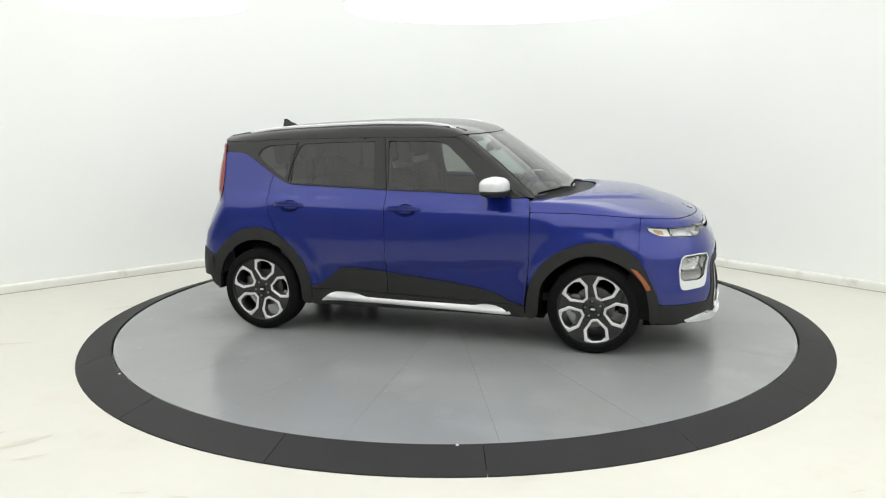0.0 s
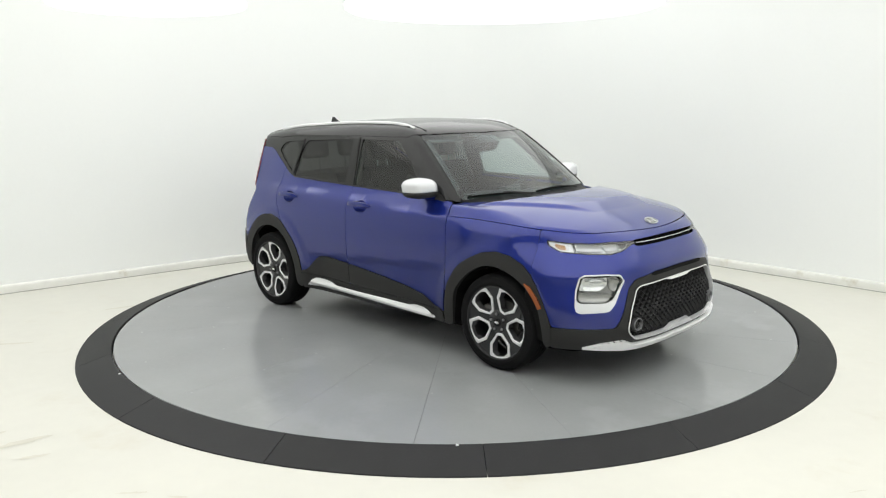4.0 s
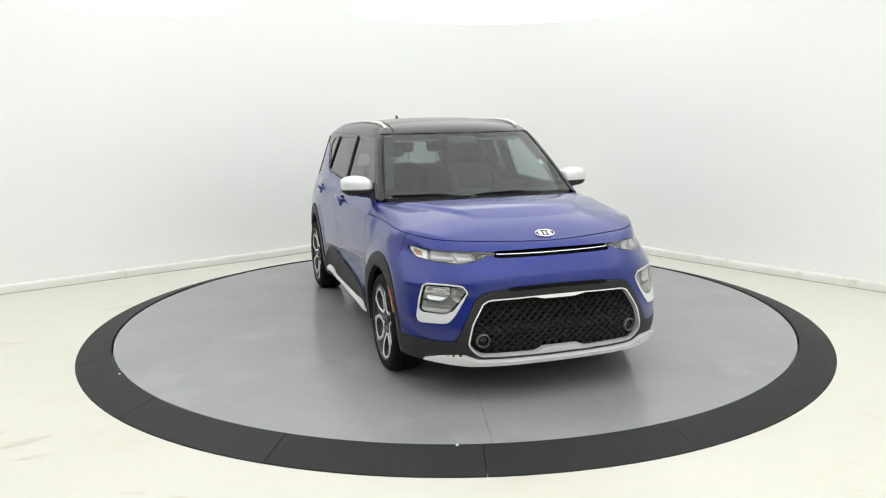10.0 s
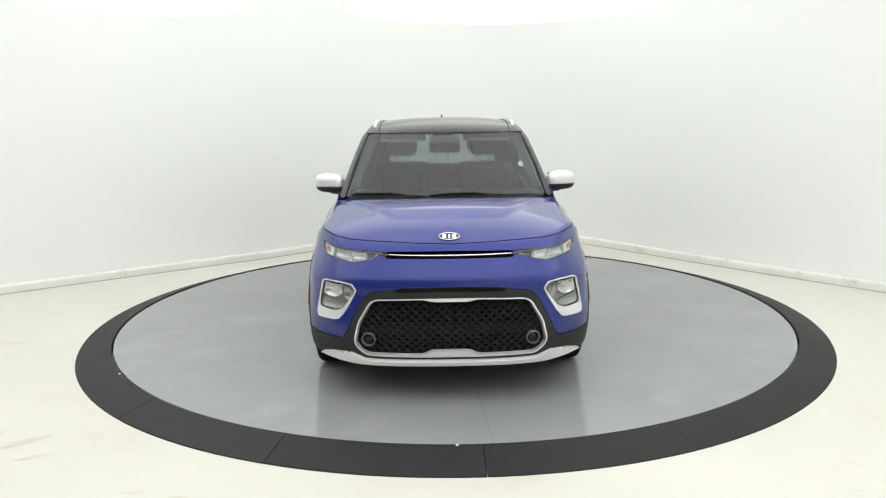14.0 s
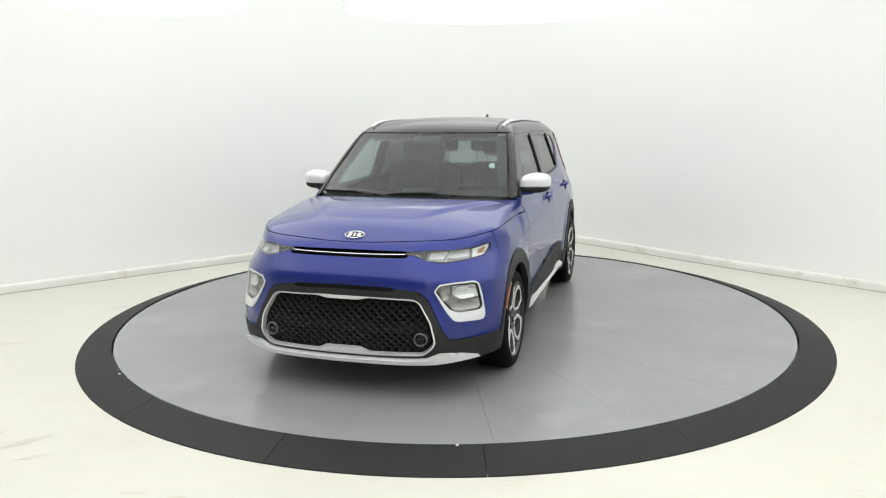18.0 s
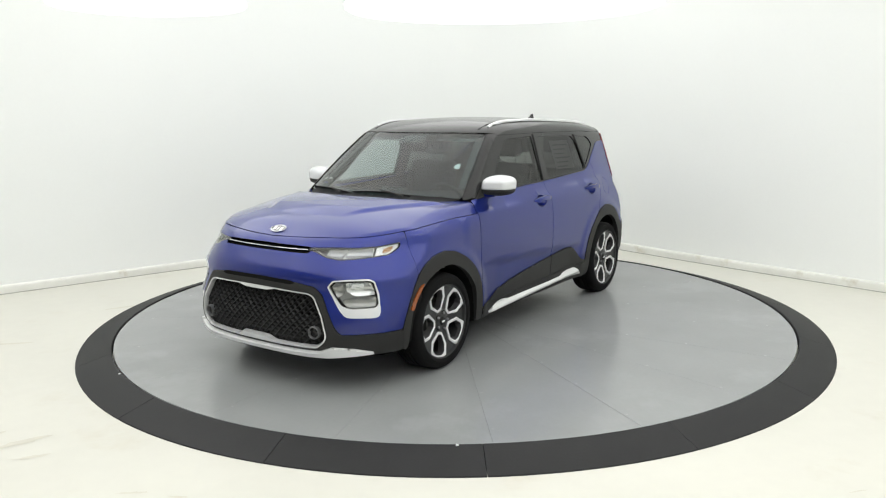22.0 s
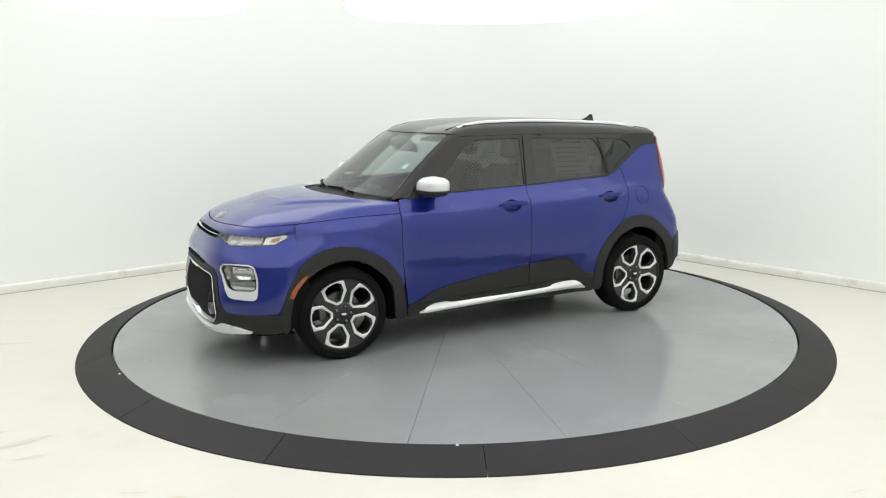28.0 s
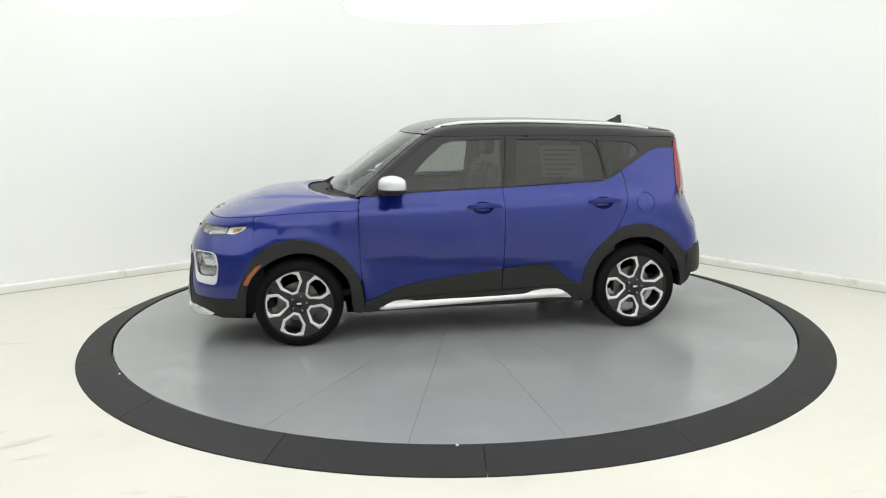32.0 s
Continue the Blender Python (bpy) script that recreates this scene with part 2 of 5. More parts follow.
def top(x, y):
    mid = curve(x, (-2.1, -1.86, -1.75, -1.4, -0.9, -0.2, 0.15, 0.33, 0.50, 0.7),
                (1.44, 1.507, 1.529, 1.580, 1.614, 1.632, 1.616, 1.577, 1.546, 1.47))
    return mid - 0.13 * np.abs(y) ** 2.4


def round_max(a, b, r):
    return (np.minimum(np.maximum(a, b), -r)
            + np.sqrt(np.maximum(a + r, 0) ** 2 + np.maximum(b + r, 0) ** 2))


def lower(x, y, z):
    f = round_max(np.abs(y) - half_width(x, z), z - bonnet(x, y), 0.022 + 0.028 * ease((x - 0.95) / 0.4))
    f = round_max(f, (x - nose(y, z)) * 0.9, 0.05)
    f = round_max(f, tail(y, z) - x, 0.05)
    return np.maximum(f, 0.2 - z)


def cabin(x, y, z):
    f = round_max(np.abs(y) - half_width(x, z), z - top(x, y), 0.06)
    f = round_max(f, (x - screen(y, z)) * 0.5, 0.025)
    f = round_max(f, tail(y, z) - x, 0.03)
    return np.maximum(f, 0.8 - z)


def body(x, y, z):
    return np.minimum(lower(x, y, z), cabin(x, y, z))


def normal_at(p, f=None):
    f = f or body
    e = 0.004
    g = np.stack([f(p[:, 0] + e, p[:, 1], p[:, 2]) - f(p[:, 0] - e, p[:, 1], p[:, 2]),
                  f(p[:, 0], p[:, 1] + e, p[:, 2]) - f(p[:, 0], p[:, 1] - e, p[:, 2]),
                  f(p[:, 0], p[:, 1], p[:, 2] + e) - f(p[:, 0], p[:, 1], p[:, 2] - e)], 1)
    return g / np.maximum(np.linalg.norm(g, axis=1, keepdims=True), 1e-9)


def meet(start, way, f=None, reach=2.6, steps=44):
    """First place where rays from outside meet the body."""
    f = f or body
    n = len(start)
    lo, hi, found = np.zeros(n), np.full(n, float(reach)), np.zeros(n, bool)
    for k in range(1, steps + 1):
        s = reach * k / steps
        q = start + way * s
        now = (f(q[:, 0], q[:, 1], q[:, 2]) < 0) & ~found
        hi[now], lo[now] = s, s - reach / steps
        found |= now
    for _ in range(13):
        m = (lo + hi) / 2
        q = start + way * m[:, None]
        inside = f(q[:, 0], q[:, 1], q[:, 2]) < 0
        hi, lo = np.where(inside, m, hi), np.where(inside, lo, m)
    return start + way * hi[:, None], found


def lift(view, uv, f=None):
    """Places on the body for points of a view: side (x, z), front (y, z), top (x, y), nose and tail (degrees round an upright axis, z)."""
    uv = np.asarray(uv, float).reshape(-1, 2)
    u, v, o = uv[:, 0], uv[:, 1], np.zeros(len(uv))
    if view == "side":
        start, way = np.stack([u, o + 1.3, v], 1), np.stack([o, o - 1, o], 1)
    elif view == "front":
        start, way = np.stack([o + 2.6, u, v], 1), np.stack([o - 1, o, o], 1)
    elif view == "back":
        start, way = np.stack([o - 2.6, u, v], 1), np.stack([o + 1, o, o], 1)
    elif view == "top":
        start, way = np.stack([u, v, o + 2.0], 1), np.stack([o, o, o - 1], 1)
    else:
        c, s = np.cos(np.radians(u)), np.sin(np.radians(u))
        if view == "nose":
            start, way = np.stack([1.0 + 2.2 * c, 2.2 * s, v], 1), np.stack([-c, -s, o], 1)
        else:
            start, way = np.stack([-0.9 - 2.2 * c, 2.2 * s, v], 1), np.stack([c, -s, o], 1)
    return meet(start, way, f)[0]


def flat(view, p):
    """The view's coordinates of places on the body."""
    if view == "side":
        return p[:, [0, 2]]
    if view in ("front", "back"):
        return p[:, [1, 2]]
    if view == "top":
        return p[:, [0, 1]]
    if view == "nose":
        return np.stack([np.degrees(np.arctan2(p[:, 1], p[:, 0] - 1.0)), p[:, 2]], 1)
    return np.stack([np.degrees(np.arctan2(p[:, 1], -0.9 - p[:, 0])), p[:, 2]], 1)


# ---- end of body surface ----
def soften(poly, r):
    """Rounds the corners of a closed outline."""
    p, out, n = np.asarray(poly, float), [], len(poly)
    for i in range(n):
        a, b, c = p[i - 1], p[i], p[(i + 1) % n]
        la, lc = np.linalg.norm(a - b), np.linalg.norm(c - b)
        p0, p2 = b + (a - b) * min(r / la, 0.48), b + (c - b) * min(r / lc, 0.48)
        for s in (0.0, 0.25, 0.5, 0.75, 1.0):
            out.append((1 - s) ** 2 * p0 + 2 * s * (1 - s) * b + s * s * p2)
    return np.array(out)


def dense(poly, step):
    out, n = [], len(poly)
    for i in range(n):
        a, b = poly[i], poly[(i + 1) % n]
        d = np.linalg.norm(b - a)
        if d < 1e-6:
            continue
        for k in range(max(1, int(math.ceil(d / step)))):
            out.append(a + (b - a) * k / max(1, int(math.ceil(d / step))))
    keep = [out[0]]
    for q in out[1:]:
        if np.linalg.norm(q - keep[-1]) > step * 0.12:
            keep.append(q)
    if np.linalg.norm(keep[0] - keep[-1]) < step * 0.12:
        keep.pop()
    return np.array(keep)


def inside(poly, pts):
    x, y = pts[:, 0], pts[:, 1]
    hit = np.zeros(len(pts), bool)
    j = len(poly) - 1
    for i in range(len(poly)):
        (xi, yi), (xj, yj) = poly[i], poly[j]
        if yi != yj:
            hit ^= ((yi > y) != (yj > y)) & (x < (xj - xi) * (y - yi) / (yj - yi) + xi)
        j = i
    return hit


def inset(poly, d):
    """The outline moved inwards by d."""
    p = np.asarray(poly, float)
    area = np.sum(p[:, 0] * np.roll(p[:, 1], -1) - np.roll(p[:, 0], -1) * p[:, 1])
    t = np.roll(p, -1, 0) - np.roll(p, 1, 0)
    nrm = np.stack([-t[:, 1], t[:, 0]], 1) / np.maximum(np.linalg.norm(t, axis=1, keepdims=True), 1e-9)
    return p + nrm * d * (1 if area > 0 else -1)


METRIC = {"nose": 0.0185, "tail": 0.0175}


def outline(view, pts):
    """An outline in the view's plane, in metres, from points of any views: (view letter, u, v)."""
    full = {"s": "side", "f": "front", "t": "top", "b": "back", "n": "nose", "r": "tail"}
    rows = np.zeros((len(pts), 2))
    for key in {k for k, _, _ in pts}:
        ids = [i for i, q in enumerate(pts) if q[0] == key]
        p = lift(full[key.lower()], [pts[i][1:] for i in ids])
        if key == "S":
            p = p * (1, -1, 1)
        rows[ids] = flat(view, p) * (METRIC.get(view, 1.0), 1.0)
    return rows


def sheet(view, rim, holes=(), off=0.0, thick=0.014, grid=0.035, side=1, f=None):
    """Vertices, faces and normals of a panel that follows the body inside an outline."""
    k = METRIC.get(view, 1.0)
    rims = [rim, *holes]
    pts = np.concatenate(rims)
    lo, hi = rim.min(0), rim.max(0)
    gx, gy = np.meshgrid(np.arange(lo[0], hi[0], grid), np.arange(lo[1], hi[1], grid))
    gx[1::2] += grid / 2
    inner = np.stack([gx.ravel(), gy.ravel()], 1)
    ok = inside(rim, inner)
    for h in holes:
        ok &= ~inside(h, inner)
    inner = inner[ok]
    if len(inner):
        gap = np.min(np.linalg.norm(inner[:, None] - pts[None], axis=2), axis=1)
        inner = inner[gap > grid * 0.42]
    every = np.concatenate([pts, inner])
    edges, s = [], 0
    for r in rims:
        edges += [(s + i, s + (i + 1) % len(r)) for i in range(len(r))]
        s += len(r)
    from mathutils.geometry import delaunay_2d_cdt
    v2, _, tris, _, _, _ = delaunay_2d_cdt([Vector(q) for q in every], edges, [], 0, 1e-6)
    v2 = np.array([tuple(q) for q in v2])
    tris = np.array([t for t in tris if len(t) == 3])
    mid = v2[tris].mean(1)
    ok = inside(rim, mid)
    for h in holes:
        ok &= ~inside(h, mid)
    tris = tris[ok]
    p = lift(view, v2 / (k, 1.0), f)
    nrm = normal_at(p, f)
    if callable(off):
        p = p + nrm * off(v2 / (k, 1.0))[:, None]
    else:
        p = p + nrm * off
    a, b, c = p[tris[:, 0]], p[tris[:, 1]], p[tris[:, 2]]
    turn = np.sum(np.cross(b - a, c - a) * nrm[tris].sum(1), axis=1) < 0
    tris[turn] = tris[turn][:, ::-1]
    a, b, c = p[tris[:, 0]], p[tris[:, 1]], p[tris[:, 2]]
    flatn, mean = np.cross(b - a, c - a), np.zeros_like(p)
    for i in range(3):
        np.add.at(mean, tris[:, i], flatn)
    mean /= np.maximum(np.linalg.norm(mean, axis=1, keepdims=True), 1e-12)
    stray = np.sum(nrm * mean, axis=1) < 0.93
    nrm = mean if callable(off) else np.where(stray[:, None], mean, nrm)
    # rim edges: used once
    count = {}
    for t in tris:
        for i in range(3):
            count[(t[i], t[(i + 1) % 3])] = 1
    rim_edges = [e for e in count if (e[1], e[0]) not in count]
    verts, normals, faces = list(p), list(nrm), [tuple(t) for t in tris]
    if thick:
        ids = sorted({i for e in rim_edges for i in e})
        out = {i: np.zeros(3) for i in ids}
        for i, j in rim_edges:
            w = np.cross(p[j] - p[i], nrm[i])
            out[i] += w
            out[j] += w
        high, low = {}, {}
        for i in ids:
            w = out[i] / max(np.linalg.norm(out[i]), 1e-9)
            high[i] = len(verts)
            verts.append(p[i])
            normals.append(w)
            low[i] = len(verts)
            verts.append(p[i] - nrm[i] * thick)
            normals.append(w)
        faces += [(high[j], high[i], low[i], low[j]) for i, j in rim_edges]
    verts, normals = np.array(verts), np.array(normals)
    if side < 0:
        verts, normals = verts * (1, -1, 1), normals * (1, -1, 1)
        faces = [q[::-1] for q in faces]
    return verts, faces, normals


def panel(name, view, pts, mat, parent, r=0.02, off=0.0, thick=0.014, grid=0.035, side=1, label="", holes=(), shrink=0.0004, f=None):
    rim = dense(soften(inset(outline(view, pts), shrink) if shrink else outline(view, pts), r), grid)
    cut = [dense(soften(outline(view, h), r), grid) for h in holes]
    v, fc, n = sheet(view, rim, cut, off, thick, grid, side, f)
    return piece(name, v, fc, mat, parent, label, True, n)


def ring(name, view, pts, width, mat, parent, r=0.02, off=0.006, thick=0.012, side=1, label="", grid=0.02):
    """A frame of one width along an outline."""
    rim = dense(soften(outline(view, pts), r), grid)
    v, fc, n = sheet(view, rim, [dense(inset(rim, width), grid * 0.6)], off, thick, grid, side)
    return piece(name, v, fc, mat, parent, label, True, n)


def both(pts):
    """An outline given from the middle outwards for one side, closed over the other side."""
    swap = {"s": "S", "f": "f", "n": "n", "r": "r", "b": "b", "t": "t"}
    far = [(swap[k], u if k == "s" else (u if k == "t" else -u), -v if k == "t" else v) for k, u, v in pts if k == "s" or abs(v if k == "t" else u) > 1e-6]
    return list(pts) + far[::-1]


# ---- the room ----
LEFT_WALL = [(-9.2, -2.9), (-6.9, -0.9), (-4.52, 0.96), (-3.19, 1.985), (-2.09, 2.83), (-1.60, 3.27)]
RIGHT_WALL = [(1.93, 3.21), (2.62, 2.37), (3.30, 1.59), (4.11, 0.70), (6.1, -1.55), (8.0, -3.7)]
CORNER = [(-0.9, 3.88), (-0.25, 4.33), (0.30, 4.45), (0.82, 4.28), (1.38, 3.82)]


def wall_line():
    return spline(LEFT_WALL + CORNER + RIGHT_WALL, 7)


def wall_strip(name, line, thickness, height, label, mat):
    """An upright wall along a line, thick to its outer side."""
    n = len(line)
    t = np.gradient(line, axis=0)
    out = np.stack([-t[:, 1], t[:, 0]], 1) / np.linalg.norm(t, axis=1, keepdims=True)
    far = line + out * thickness
    v = [(*q, 0) for q in line] + [(*q, height) for q in line] + [(*q, 0) for q in far] + [(*q, height) for q in far]
    f = []
    for i in range(n - 1):
        f += [(i, i + 1, n + i + 1, n + i), (2 * n + i + 1, 2 * n + i, 3 * n + i, 3 * n + i + 1), (n + i, n + i + 1, 3 * n + i + 1, 3 * n + i)]
    f += [(0, n, 3 * n, 2 * n), (n - 1, 3 * n - 1, 4 * n - 1, 2 * n - 1)]
    ob = piece(name, v, f, mat)
    ob.data.set_sharp_from_angle(angle=radians(40))
    return tagged(ob, label, kind="structure")


def room():
    line = wall_line()
    wall_strip("wall_back", line, 0.15, ROOM_H, "smooth white curved studio wall with a rounded corner", M_WALL)
    near = np.array([(8.0, -3.7), (4.4, -7.2), (0.2, -11.2)])
    wall_strip("wall_front", near, 0.15, ROOM_H, "plain white studio wall behind the camera", M_WALL)
    # this unseen stretch is grey only to darken reflections in the car
    near = np.array([(0.2, -11.2), (-4.6, -7.0), (-9.2, -2.9)])
    wall_strip("wall_dimmer", near, 0.15, ROOM_H, "unseen wall behind the camera, made grey to darken the car's reflections", M_WALLGREY)
    # skirting with a rounded top
    pts = [(*q, 0.0) for q in line]
    sec = [(0.0, 0.0), (0.028, 0.0), (0.030, 0.06), (0.026, 0.078), (0.016, 0.088), (0.0, 0.090)]
    tagged(part("baseboard", tube(pts, sec), M_BASE), "low white rounded skirting along the wall foot", kind="structure")
    foot = [(0.0, 0.0), (0.033, 0.0), (0.033, 0.006), (0.0, 0.007)]
    tagged(part("trim", tube([(*q, 0.0) for q in line], foot), M_JOINT), "thin grey joint where the skirting meets the floor", kind="structure")
    v = [(-9.8, -11.6, 0), (8.6, -11.6, 0), (8.6, 5.2, 0), (-9.8, 5.2, 0), (-9.8, -11.6, -0.2), (8.6, -11.6, -0.2), (8.6, 5.2, -0.2), (-9.8, 5.2, -0.2)]
    quad = [(0, 1, 2, 3), (7, 6, 5, 4), (0, 4, 5, 1), (1, 5, 6, 2), (2, 6, 7, 3), (3, 7, 4, 0)]
    tagged(piece("floor", v, quad, M_FLOOR, smooth=False), "cream coated floor with faint scuffs and stains", kind="structure")
    # unseen ceiling; its glow is added to light walls and car evenly
    v = [(x, y, z + ROOM_H + 0.2) for x, y, z in v]
    tagged(piece("ceiling", v, quad, M_CEIL, smooth=False), "unseen white ceiling given an even glow to fill the room", kind="structure")
    # round lit panels hung under the ceiling; the last three are added unseen fill
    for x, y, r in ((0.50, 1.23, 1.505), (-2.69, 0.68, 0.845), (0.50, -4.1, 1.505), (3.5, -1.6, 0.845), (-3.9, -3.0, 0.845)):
        lamp = new("ceiling_and_fill_lamp")
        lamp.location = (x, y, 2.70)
        tagged(lamp, "large round glowing white ceiling light panel, one of two in view and three added unseen", "ceiling lamp", "round ceiling lamps")
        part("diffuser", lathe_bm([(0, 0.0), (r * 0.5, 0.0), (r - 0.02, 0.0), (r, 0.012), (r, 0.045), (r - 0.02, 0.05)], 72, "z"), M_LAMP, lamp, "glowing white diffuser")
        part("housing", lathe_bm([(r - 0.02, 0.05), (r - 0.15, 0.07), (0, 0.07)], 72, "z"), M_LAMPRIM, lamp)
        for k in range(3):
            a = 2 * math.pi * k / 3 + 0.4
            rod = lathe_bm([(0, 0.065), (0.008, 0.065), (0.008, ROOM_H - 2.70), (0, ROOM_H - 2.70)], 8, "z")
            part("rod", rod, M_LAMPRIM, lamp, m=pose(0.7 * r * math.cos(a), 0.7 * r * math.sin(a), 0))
    smudges()


def smudges():
    """Worn spots and scuffs of the floor coating."""
    rnd = random.Random(5)
    for x, y, sx, sy, turn in ((-2.42, -2.55, 0.20, 0.035, 35), (-2.25, -2.72, 0.10, 0.02, 20), (-2.9, -2.15, 0.12, 0.02, 40),
                               (-1.55, -3.12, 0.09, 0.012, 5), (-1.32, -3.16, 0.05, 0.010, -5), (-3.5, -0.7, 0.22, 0.03, 10),
                               (-3.7, -1.9, 0.14, 0.02, 60), (1.9, -3.15, 0.05, 0.008, 15), (-3.05, 0.4, 0.2, 0.025, 30), (-2.6, -2.42, 0.06, 0.015, 60)):
        n, v = 18, [(0, 0, 0)]
        for i in range(n):
            a = 2 * math.pi * i / n
            k = rnd.uniform(0.55, 1.1)
            v.append((sx * k * math.cos(a), sy * k * math.sin(a), 0))
        ob = piece("floor_scuff", v, [(0, i + 1, (i + 1) % n + 1) for i in range(n)], M_SMUDGE)
        ob.matrix_basis = pose(x, y, 0.0015, 0, 0, turn)
        tagged(ob, "thin worn scuff mark in the cream floor coating", kind="structure")


# ---- turntable ----
def ramp_ring():
    """The fixed rubber ramp round the turntable, in sixteen segments."""
    ramp = new("turntable_ramp")
    tagged(ramp, "ring of sloping black rubber ramp segments on the floor", "ramp")
    step, r0, r1 = 22.5, DISC_R + 0.012, RAMP_R
    for k in range(16):
        a0, a1 = radians(-86.9 + step * k + 0.035), radians(-86.9 + step * (k + 1) - 0.035)
        prof = [(r0, 0.0), (r0, DISC_TOP + 0.004), (r0 + 0.006, DISC_TOP + 0.008), (r0 + 0.03, DISC_TOP + 0.004), (r1 - 0.03, 0.013), (r1 - 0.004, 0.007), (r1, 0.0)]
        v, f, n, m = [], [], 12, len(prof)
        for i in range(n + 1):
            a = a0 + (a1 - a0) * i / n
            v += [(r * math.cos(a), r * math.sin(a), z) for r, z in prof]
        for i in range(n):
            for j in range(m - 1):
                f.append((i * m + j, i * m + j + 1, (i + 1) * m + j + 1, (i + 1) * m + j))
        f += [tuple(range(m))[::-1], tuple(n * m + j for j in range(m))]
        ob = piece("ramp_segment", v, f, M_RUBBER, ramp, "black rubber ramp segment")
        ob.data.set_sharp_from_angle(angle=radians(35))
        for sx, sy in ((0.014, -2.757), (-2.238, -1.609)):
            if a0 <= math.atan2(sy, sx) < a1 or a0 <= math.atan2(sy, sx) + 2 * math.pi < a1:
                screw = lathe_bm([(0, 0.006), (0.007, 0.005), (0.009, 0.0)], 10, "z")
                part("screw", screw, M_SILVER, ob, "small bright screw head", m=pose(sx, sy, DISC_TOP + 0.006))
    return ramp


def turntable():
    """The turning steel floor: twenty wedge plates on a drum."""
    table = new("turntable")
    tagged(table, "round turning platform of grey painted steel plates", "turntable")
    part("drum", lathe_bm([(0, 0.004), (DISC_R - 0.03, 0.004), (DISC_R - 0.03, DISC_TOP - 0.006), (0, DISC_TOP - 0.006)], 96, "z"), M_SEAM, table, "dark drum under the plates")
    step = 18.0
    joints = {0: 0.0011, 1: 0.0005, 2: 0.0006, 14: 0.0007}
    for k in range(20):
        a0, a1 = radians(57.0 + step * k), radians(57.0 + step * (k + 1))
        v, n = [], 10
        for z_off, bevel in ((-0.005, 0.0), (0.0, 0.0004)):
            c0, c1 = joints.get(k, 0.00015) + bevel, joints.get((k + 1) % 20, 0.00015) + bevel
            cut = min(c0, c1)
            ring_pts = []
            for i in range(n + 1):
                a = a0 + (a1 - a0) * i / n
                ring_pts.append(((DISC_R - cut) * math.cos(a), (DISC_R - cut) * math.sin(a)))
            mid = (a0 + a1) / 2
            s = cut / math.sin(radians(step / 2))
            shift = (-math.sin(a0) * c0, math.cos(a0) * c0)
            ring_pts[0] = (ring_pts[0][0] + shift[0], ring_pts[0][1] + shift[1])
            ring_pts[-1] = (ring_pts[-1][0] + math.sin(a1) * c1, ring_pts[-1][1] - math.cos(a1) * c1)
            v += [(s * math.cos(mid), s * math.sin(mid), DISC_TOP + z_off)] + [(x, y, DISC_TOP + z_off) for x, y in ring_pts]
        m = n + 2
        f = [tuple(range(m, 2 * m))] + [(i, (i + 1) % m, m + (i + 1) % m, m + i) for i in range(m)]
        plate = piece("plate", v, f, M_PLATE, table, "grey painted steel wedge plate", smooth=False)
        for r in (0.75, 1.55, 2.0, 2.55):
            a = a0 + 0.022 / r
            head = lathe_bm([(0, 0.0006), (0.006, 0.0006), (0.0085, 0.0002), (0.0085, -0.001)], 8, "z")
            part("screw", head, M_SEAM, plate, m=pose(r * math.cos(a), r * math.sin(a), DISC_TOP))
    return table


# ---- the car: x forward, y to its left, z up, origin between the axles on the ground ----
FRONT_ARCH = [(1.752, 0.374), (1.722, 0.462), (1.683, 0.551), (1.618, 0.669), (1.535, 0.747), (1.428, 0.790), (1.308, 0.804), (1.188, 0.784), (1.082, 0.737), (1.000, 0.690), (0.930, 0.625), (0.870, 0.531), (0.848, 0.471), (0.830, 0.375), (0.819, 0.250)]
FRONT_WELL = [(1.685, 0.235), (1.681, 0.349), (1.653, 0.495), (1.583, 0.581), (1.488, 0.650), (1.380, 0.692), (1.272, 0.707), (1.165, 0.686), (1.058, 0.624), (0.978, 0.548), (0.928, 0.473), (0.915, 0.365), (0.905, 0.225)]
REAR_ARCH = [(-0.858, 0.250), (-0.858, 0.389), (-0.872, 0.465), (-0.908, 0.554), (-0.969, 0.640), (-1.062, 0.724), (-1.159, 0.793), (-1.275, 0.820), (-1.409, 0.809), (-1.512, 0.766), (-1.619, 0.683), (-1.690, 0.605), (-1.720, 0.575)]
REAR_WELL = [(-0.948, 0.235), (-0.948, 0.399), (-0.989, 0.518), (-1.065, 0.634), (-1.161, 0.696), (-1.275, 0.724), (-1.410, 0.711), (-1.516, 0.659), (-1.608, 0.568), (-1.660, 0.470), (-1.685, 0.373), (-1.682, 0.300)]
BADGE_Z = 0.9584
WHEEL_R, WHEEL_Z, WHEEL_Y = 0.327, 0.3205, 0.782


def hood_line(a0, a1, drop=0.0, n=24):
    """The joint round the bonnet, by degrees round the nose axis."""
    a = np.linspace(a0, a1, n)
    z = curve(a, (0, 11, 19.5, 31, 37, 43, 50, 58, 67.5, 83, 101), (0.929, 0.933, 0.938, 0.943, 0.946, 0.952, 0.962, 0.972, 0.981, 0.989, 0.993)) - drop
    return [("n", float(u), float(v)) for u, v in zip(a, z)]


def on(kind, pts):
    return [(kind, u, v) for u, v in pts]


